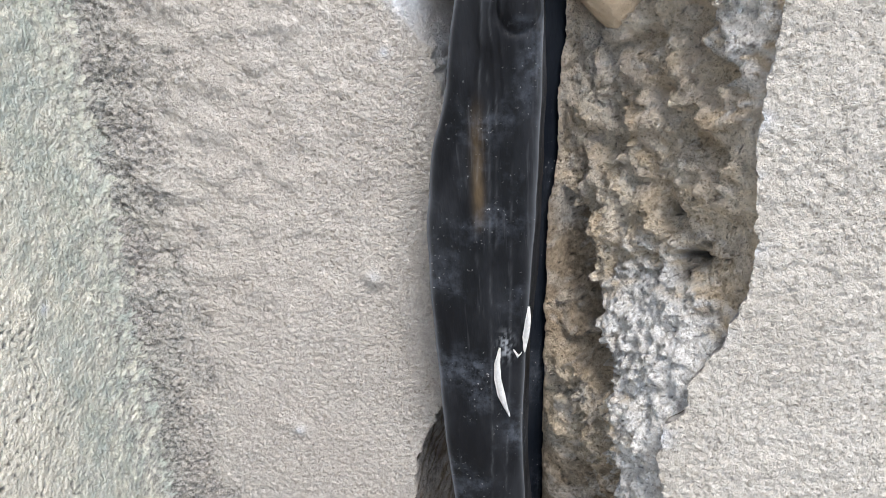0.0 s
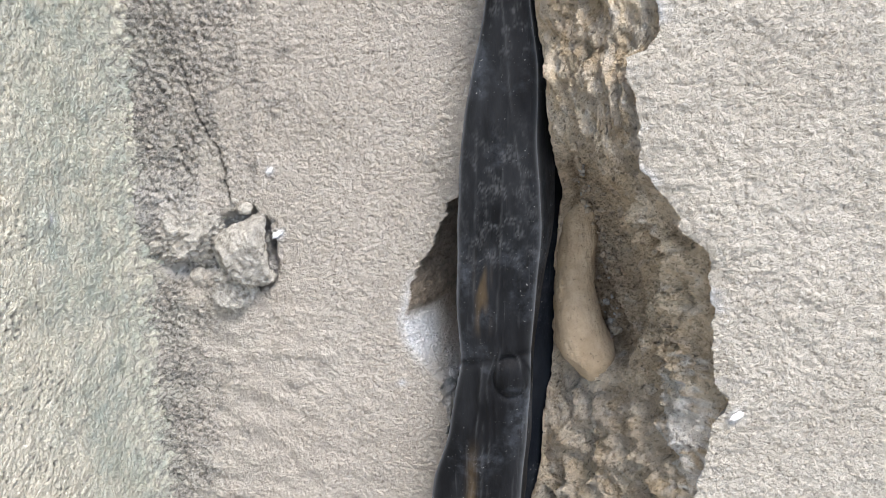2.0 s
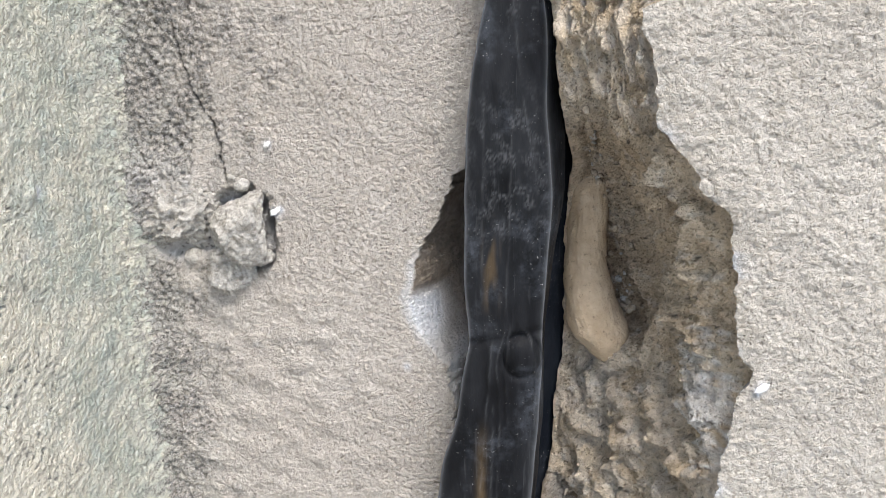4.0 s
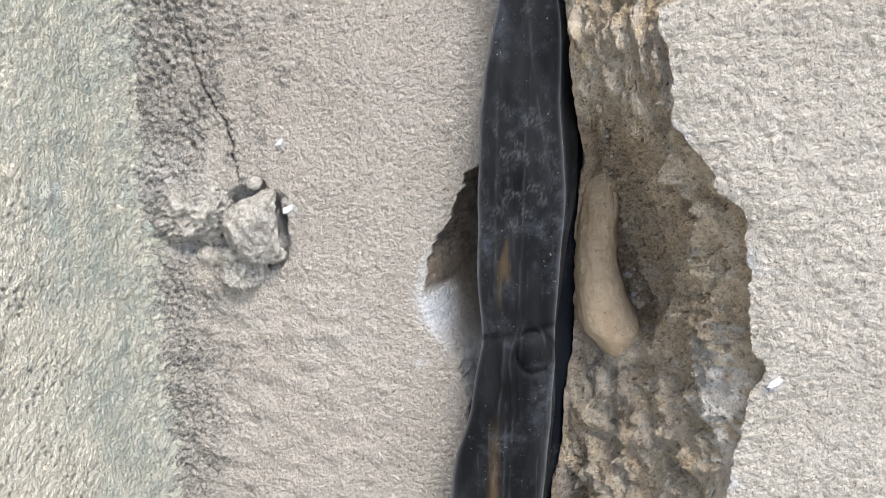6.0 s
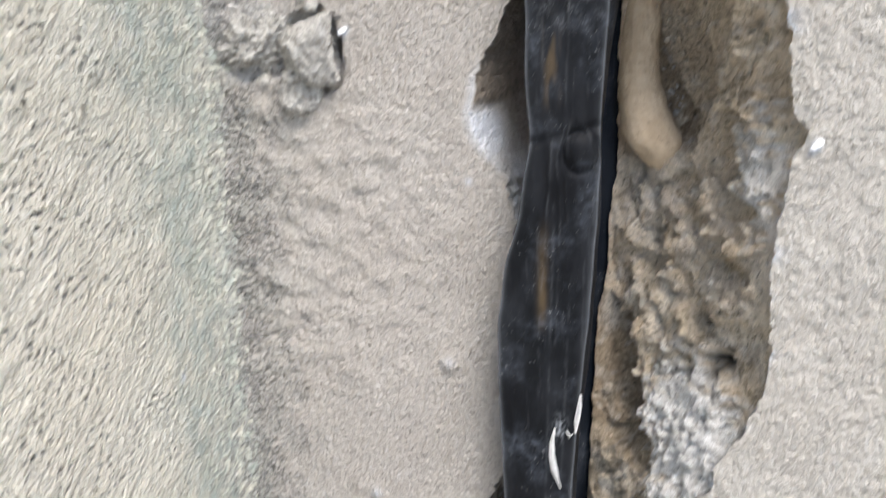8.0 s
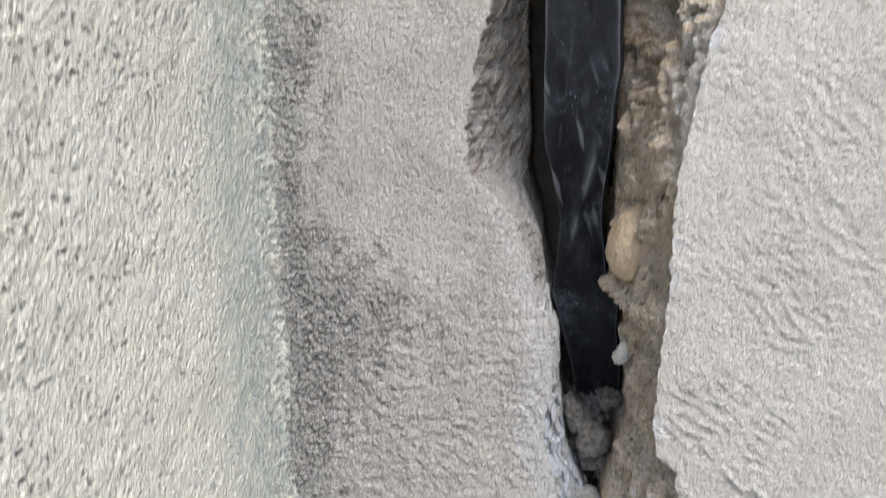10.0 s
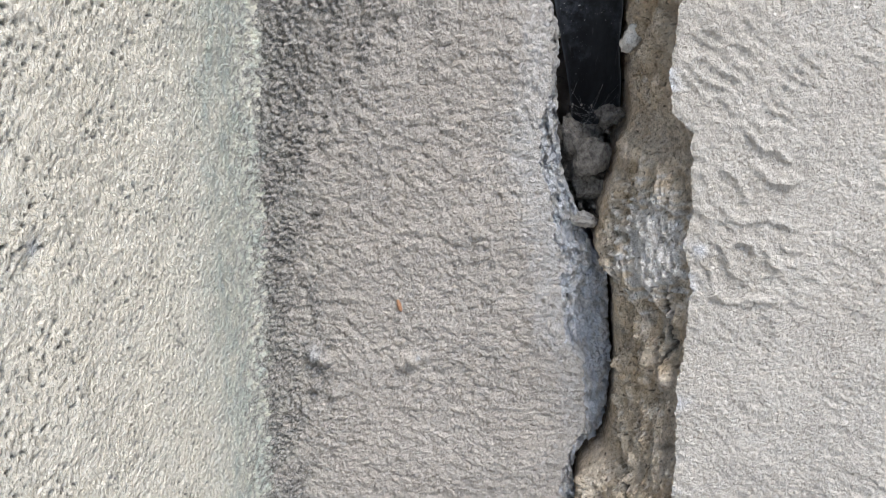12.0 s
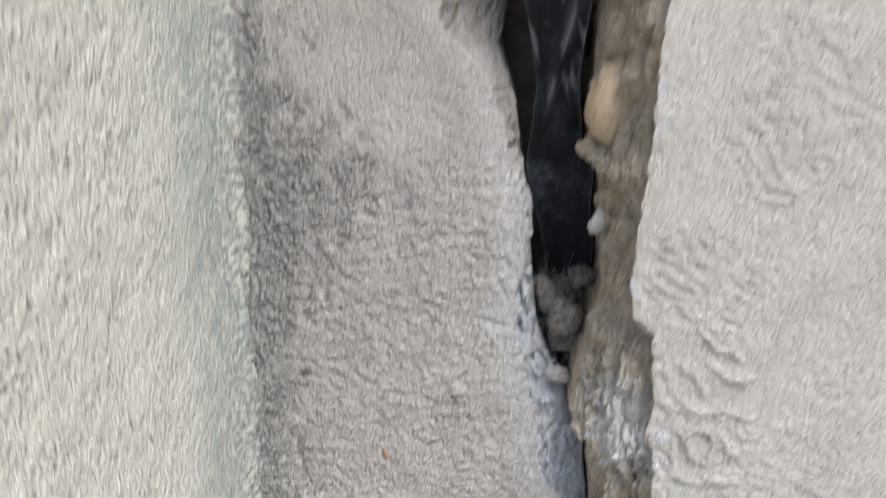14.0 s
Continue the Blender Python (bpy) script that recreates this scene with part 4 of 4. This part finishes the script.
# ---- stones, chips and crumbs ----
def rock(name, size, material, seed, facets=7, rough=0.16, detail=4, parent=None, label=""):
    """A broken lump: a ball cut by random planes and roughened."""
    rng = random.Random(seed)
    bm = bmesh.new()
    bmesh.ops.create_icosphere(bm, subdivisions=detail, radius=1)
    planes = [(Vector((rng.gauss(0, 1), rng.gauss(0, 1), rng.gauss(0, 1))).normalized(), rng.uniform(0.55, 0.85)) for _ in range(facets)]
    shift = Vector((seed * 3.1, seed * 1.7, seed * 0.9))
    for vert in bm.verts:
        p = vert.co.copy()
        for normal, d in planes:
            over = p.dot(normal) - d
            if over > 0:
                p -= normal * over * 0.92
        p += vert.co * rough * (0.8 * noise.noise(p * 2.2 + shift) + 0.6 * noise.noise(p * 5 + shift) + 0.4 * noise.noise(p * 11 + shift) + 0.3 * noise.noise(p * 21 + shift))
        vert.co = Vector((p.x * size[0], p.y * size[1], p.z * size[2]))
    return part(name, bm, material, parent, label)


def lay_rock(name, at, size, material, seed, label, category, turn=(0, 0, 0), facets=7, rough=0.16, group="", detail=4):
    ob = rock(name, size, material, seed, facets, rough, detail)
    ob.matrix_world = pose(*at, *turn)
    return tagged(ob, label, category, group)


lay_rock("mortar_lump", (-.0540, -.0050, 1.2025), (.0122, .0110, .0150), MAT_LUMP, 6, "broken grey mortar lump loose in a knocked-out hole", "mortar lump", (0, 12, 8), 14, 0.09, detail=6)
lay_rock("mortar_lump", (-.0600, .0010, 1.1885), (.0105, .0085, .0095), MAT_LUMP, 9, "rough mortar lump under the loose lump in the hole", "mortar lump", (20, -38, 0), 9, 0.22, detail=6)
lay_rock("mortar_lump", (-.0790, .0030, 1.2055), (.0175, .0085, .0120), MAT_LUMP, 14, "heaved plaster lump beside the knocked-out hole", "mortar lump", (0, -28, 0), 7, 0.30, detail=6)
lay_rock("mortar_lump", (-.0490, .0000, 1.1915), (.0046, .0050, .0044), MAT_LUMP, 19, "small pale mortar piece in the hole", "mortar lump", (0, 20, 0), 6, 0.3)
lay_rock("pebble", (-.0535, -.0010, 1.2165), (.0028, .0028, .0024), MAT_LUMP, 21, "small pale pebble stuck above the hole", "pebble", (0, 0, 0), 3, 0.12, "pebbles by the hole", 3)
lay_rock("pebble", (-.0575, .0000, 1.2190), (.0016, .0016, .0014), MAT_LUMP, 22, "small pale pebble stuck above the hole", "pebble", (0, 0, 0), 3, 0.12, "pebbles by the hole", 3)
lay_rock("pebble", (-.0655, .0010, 1.2115), (.0032, .0030, .0022), MAT_LUMP, 23, "small pale pebble stuck above the hole", "pebble", (0, 25, 0), 4, 0.15, "pebbles by the hole", 3)
lay_rock("pebble", (-.0740, .0010, 1.1905), (.0036, .0035, .0030), MAT_LUMP, 24, "small grey crumb in the hole", "pebble", (0, -15, 0), 5, 0.2, "pebbles by the hole", 3)

rng = random.Random(11)


def flank_front(cx, cz):
    """The foremost mortar at a place along the wall."""
    row = int(np.argmin(np.abs(ROWS - cz)))
    near = np.abs(flank_x[row] - cx) < 0.0009
    return float(flank_y[row][near].min()) if near.any() else 0.0


for k in range(90):
    cz = rng.uniform(1.166, 1.244)
    low_x, high_x = (float(np.interp(cz, [1.166, 1.175, 1.19, 1.214, 1.244], v)) for v in ([.0765, .073, .0665, .066, .058], [.0805, .081, .0815, .071, .060]))
    cx = rng.uniform(low_x, high_x)
    r = rng.choice((.0004, .0006, .0008, .0013)) * rng.uniform(0.8, 1.3)
    lay_rock("mortar_crumb", (cx, flank_front(cx, cz) - r * 0.6, cz), (r, r, r * rng.uniform(.6, 1)), rng.choice((MAT_CRUMB, MAT_CRUMB, MAT_CRUMB, MAT_LUMP)), 300 + k,
             "sandy mortar crumb loose beside the bedded stone", "crumb", (0, rng.uniform(0, 90), 0), 6, 0.4, "crumbs on the broken mortar", 2)

# smooth rounded stone bedded in the mortar, its lower end kicked out
bm = bmesh.new()
bmesh.ops.create_icosphere(bm, subdivisions=6, radius=1)
STONE_Z = (1.154, 1.160, 1.165, 1.170, 1.180, 1.190, 1.205, 1.218, 1.230)
STONE_X = (.0715, .0705, .0684, .0670, .0642, .0630, .0632, .0636, .0640)
STONE_W = (.0080, .0092, .0098, .0100, .0084, .0070, .0070, .0074, .0080)
STONE_Y = (.0075, .0075, .0080, .0090, .0115, .0145, .0165, .0190, .0260)
for vert in bm.verts:
    p = vert.co.copy()
    q = Vector((p.x, p.y, p.z * 4))
    k = 1 + 0.10 * noise.noise(q * 1.4) + 0.05 * noise.noise(q * 4) + 0.03 * noise.noise(q * 11)
    sz = 1.1960 + p.z * 0.0415
    ring = math.sqrt(max(1e-6, 1 - p.z * p.z))
    fat = min(1.0, ring * 1.45) / ring
    vert.co = Vector((float(np.interp(sz, STONE_Z, STONE_X)) + p.x * fat * k * float(np.interp(sz, STONE_Z, STONE_W)), float(np.interp(sz, STONE_Z, STONE_Y)) + p.y * fat * k * 0.0098, sz))
tagged(part("bedded_stone", bm, MAT_COBBLE), "smooth rounded tan stone bedded in the mortar", "stone")

# stone, crumbs and chips at the sleeve's lower end
lay_rock("loose_stone", (.0410, .0130, .7940), (.0074, .0070, .0104), MAT_DEBRIS, 31, "dusty grey stone wedged in the joint", "stone", (0, 14, 0), 6, 0.16)
lay_rock("rubble", (.0400, .0420, .7860), (.0150, .0200, .0240), MAT_DEBRIS, 40, "dark crumbly rubble packed in the joint", "rubble", (0, 5, 0), 5, 0.45, detail=5)
lay_rock("loose_stone", (.0325, .0180, .8015), (.0055, .0060, .0080), MAT_DEBRIS, 32, "dark dusty crumb wedged in the joint", "stone", (10, -20, 0), 6, 0.25)
lay_rock("loose_stone", (.0425, .0200, .7810), (.0085, .0080, .0070), MAT_DEBRIS, 33, "dark dusty crumb wedged in the joint", "stone", (0, 0, 30), 6, 0.25)
lay_rock("loose_stone", (.0385, .0085, .7690), (.0058, .0060, .0032), MAT_LUMP, 34, "small pale mortar piece bridging the joint", "stone", (0, 8, 0), 6, 0.28)
lay_rock("loose_stone", (.0470, .0200, .8090), (.0060, .0060, .0050), MAT_DEBRIS, 35, "dark dusty crumb wedged in the joint", "stone", (0, 0, 0), 6, 0.3)
lay_rock("mortar_chip", (.0500, -.0035, .8405), (.0036, .0030, .0056), MAT_STONE, 36, "pale mortar chip beside the plastic end", "mortar chip", (0, 25, 0), 7, 0.22)
lay_rock("mortar_chip", (.0455, -.0010, .8680), (.0056, .0060, .0050), MAT_CRUMB, 37, "brown mortar chip beside the plastic sleeve", "mortar chip", (0, -20, 0), 9, 0.3)
lay_rock("bedded_stone", (.0535, -.0055, .8870), (.0105, .0140, .0165), MAT_COBBLE, 38, "smooth tan stone beside the plastic sleeve", "stone", (0, 18, -20), 0, 0.07, detail=5)
rng = random.Random(7)
for k in range(60):
    px, pz = rng.uniform(.027, .052), rng.uniform(.770, .815)
    r = rng.choice((rng.uniform(.0004, .0009), rng.uniform(.0008, .0022)))
    lay_rock("crumb", (px, .017 + rng.uniform(-.004, .010), pz), (r, r * rng.uniform(.6, 1), r * rng.uniform(.5, 1)), MAT_DEBRIS, 100 + k,
             "tiny grey crumb among debris in the joint", "crumb", (0, rng.uniform(0, 90), 0), 7, 0.6, "crumbs in the joint", 2)


def thread(name, points, radius, material, parent=None, label=""):
    """A fine round thread through the points."""
    bm = bmesh.new()
    rings = []
    for i, p in enumerate(points):
        along = (points[min(i + 1, len(points) - 1)] - points[max(i - 1, 0)]).normalized()
        side = along.cross(Vector((0, 1, 0.01))).normalized()
        up = along.cross(side)
        rings.append([bm.verts.new(p + radius * (math.cos(q) * side + math.sin(q) * up)) for q in (0, 2.09, 4.19)])
    for r0, r1 in zip(rings, rings[1:]):
        for q in range(3):
            bm.faces.new((r0[q], r0[(q + 1) % 3], r1[(q + 1) % 3], r1[q]))
    return part(name, bm, material, parent, label)


cobweb = tagged(new("cobweb"), "dusty grey cobweb across the sleeve's dark lower end", "cobweb")
for k in range(24):
    start = Vector((rng.uniform(.027, .034), rng.uniform(.008, .018), rng.uniform(.799, .822)))
    end = Vector((rng.uniform(.042, .053), rng.uniform(.008, .018), rng.uniform(.799, .826)))
    if k % 3 == 0:
        end = start + Vector((rng.uniform(.003, .010), rng.uniform(-.002, .002), rng.uniform(-.006, .010)))
    sag = Vector((rng.uniform(-.003, .003), rng.uniform(-.002, .002), rng.uniform(-.009, .001)))
    thread("web_thread", [start.lerp(end, q / 11) + sag * math.sin(math.pi * q / 11) + Vector((0, 0, .0006 * noise.noise(Vector((k * 3.1, q * .9, 0))))) for q in range(12)], rng.uniform(.000015, .000038), MAT_WEB, cobweb)


# ---- torn white slivers on the sleeve, husk and paint flecks ----
def sliver(name, spine, widths, material, parent=None, thick=0.0005, label=""):
    """A thin curled flake along a spine."""
    bm = bmesh.new()
    rows = []
    for i, (p, wd) in enumerate(zip(spine, widths)):
        p = Vector(p)
        along = (Vector(spine[min(i + 1, len(spine) - 1)]) - Vector(spine[max(i - 1, 0)])).normalized()
        side = along.cross(Vector((0, 1, 0))).normalized()
        rows.append([bm.verts.new(p + side * wd * q + Vector((0, thick * (abs(q) * 1.6 - 1), 0))) for q in (-1, -0.5, 0, 0.5, 1)])
    for r0, r1 in zip(rows, rows[1:]):
        for q in range(4):
            bm.faces.new((r0[q], r0[q + 1], r1[q + 1], r1[q]))
    bmesh.ops.solidify(bm, geom=bm.faces[:], thickness=thick * 0.6)
    return part(name, bm, material, parent, label)


sliver("torn_flap", [(.0345, -.0202, 1.0655), (.0335, -.0207, 1.0600), (.0335, -.0212, 1.0550), (.0345, -.0212, 1.0490), (.0358, -.0210, 1.0445), (.0368, -.0206, 1.0415)],
       (.0003, .0009, .0011, .0012, .0006, .0003), MAT_TORN, sleeve, 0.0006, "torn whitish plastic flap")
sliver("torn_edge", [(.0436, -.0196, 1.0790), (.0432, -.0200, 1.0740), (.0424, -.0202, 1.0690), (.0420, -.0200, 1.0640)], (.0003, .0009, .0010, .0003), MAT_TORN, sleeve, 0.0005, "torn whitish plastic edge")
sliver("torn_edge", [(.0385, -.0204, 1.0650), (.0400, -.0206, 1.0625), (.0412, -.0204, 1.0640)], (.0002, .0006, .0002), MAT_TORN, sleeve, 0.0004, "torn whitish plastic edge")

bm = bmesh.new()
bmesh.ops.create_uvsphere(bm, u_segments=12, v_segments=10, radius=1)
for vert in bm.verts:
    p = vert.co
    vert.co = Vector((p.x * 0.0010 * (1 + 0.25 * math.sin(p.z * 9)), p.y * 0.0008, p.z * 0.0028))
husk = tagged(part("insect_husk", bm, MAT_HUSK), "tiny rust-brown husk stuck to the plaster", "husk")
husk.matrix_world = pose(-.0345, -.0008, .7308, 0, -18, 0)

for at, r, seed in (((-.0440, -.0008, 1.2300), .0016, 61), ((-.0425, -.0010, 1.2075), .0021, 62), ((.1085, -.0462, 1.1708), .0024, 63), ((.0690, -.0440, .8165), .0009, 64)):
    lay_rock("paint_fleck", at, (r, .0005, r * 0.5), MAT_CHIP, seed, "small white paint fleck on the plaster", "paint fleck", (0, -40, 0), 8, 0.5, "white paint flecks", 3)

# lifted plaster flake at the lower edge
lay_rock("plaster_flake", (.0765, -.0452, .6720), (.0018, .0010, .0048), MAT_CHIP, 71, "lifted white plaster flake on the broken edge", "plaster flake", (0, -8, 0), 6, 0.2)
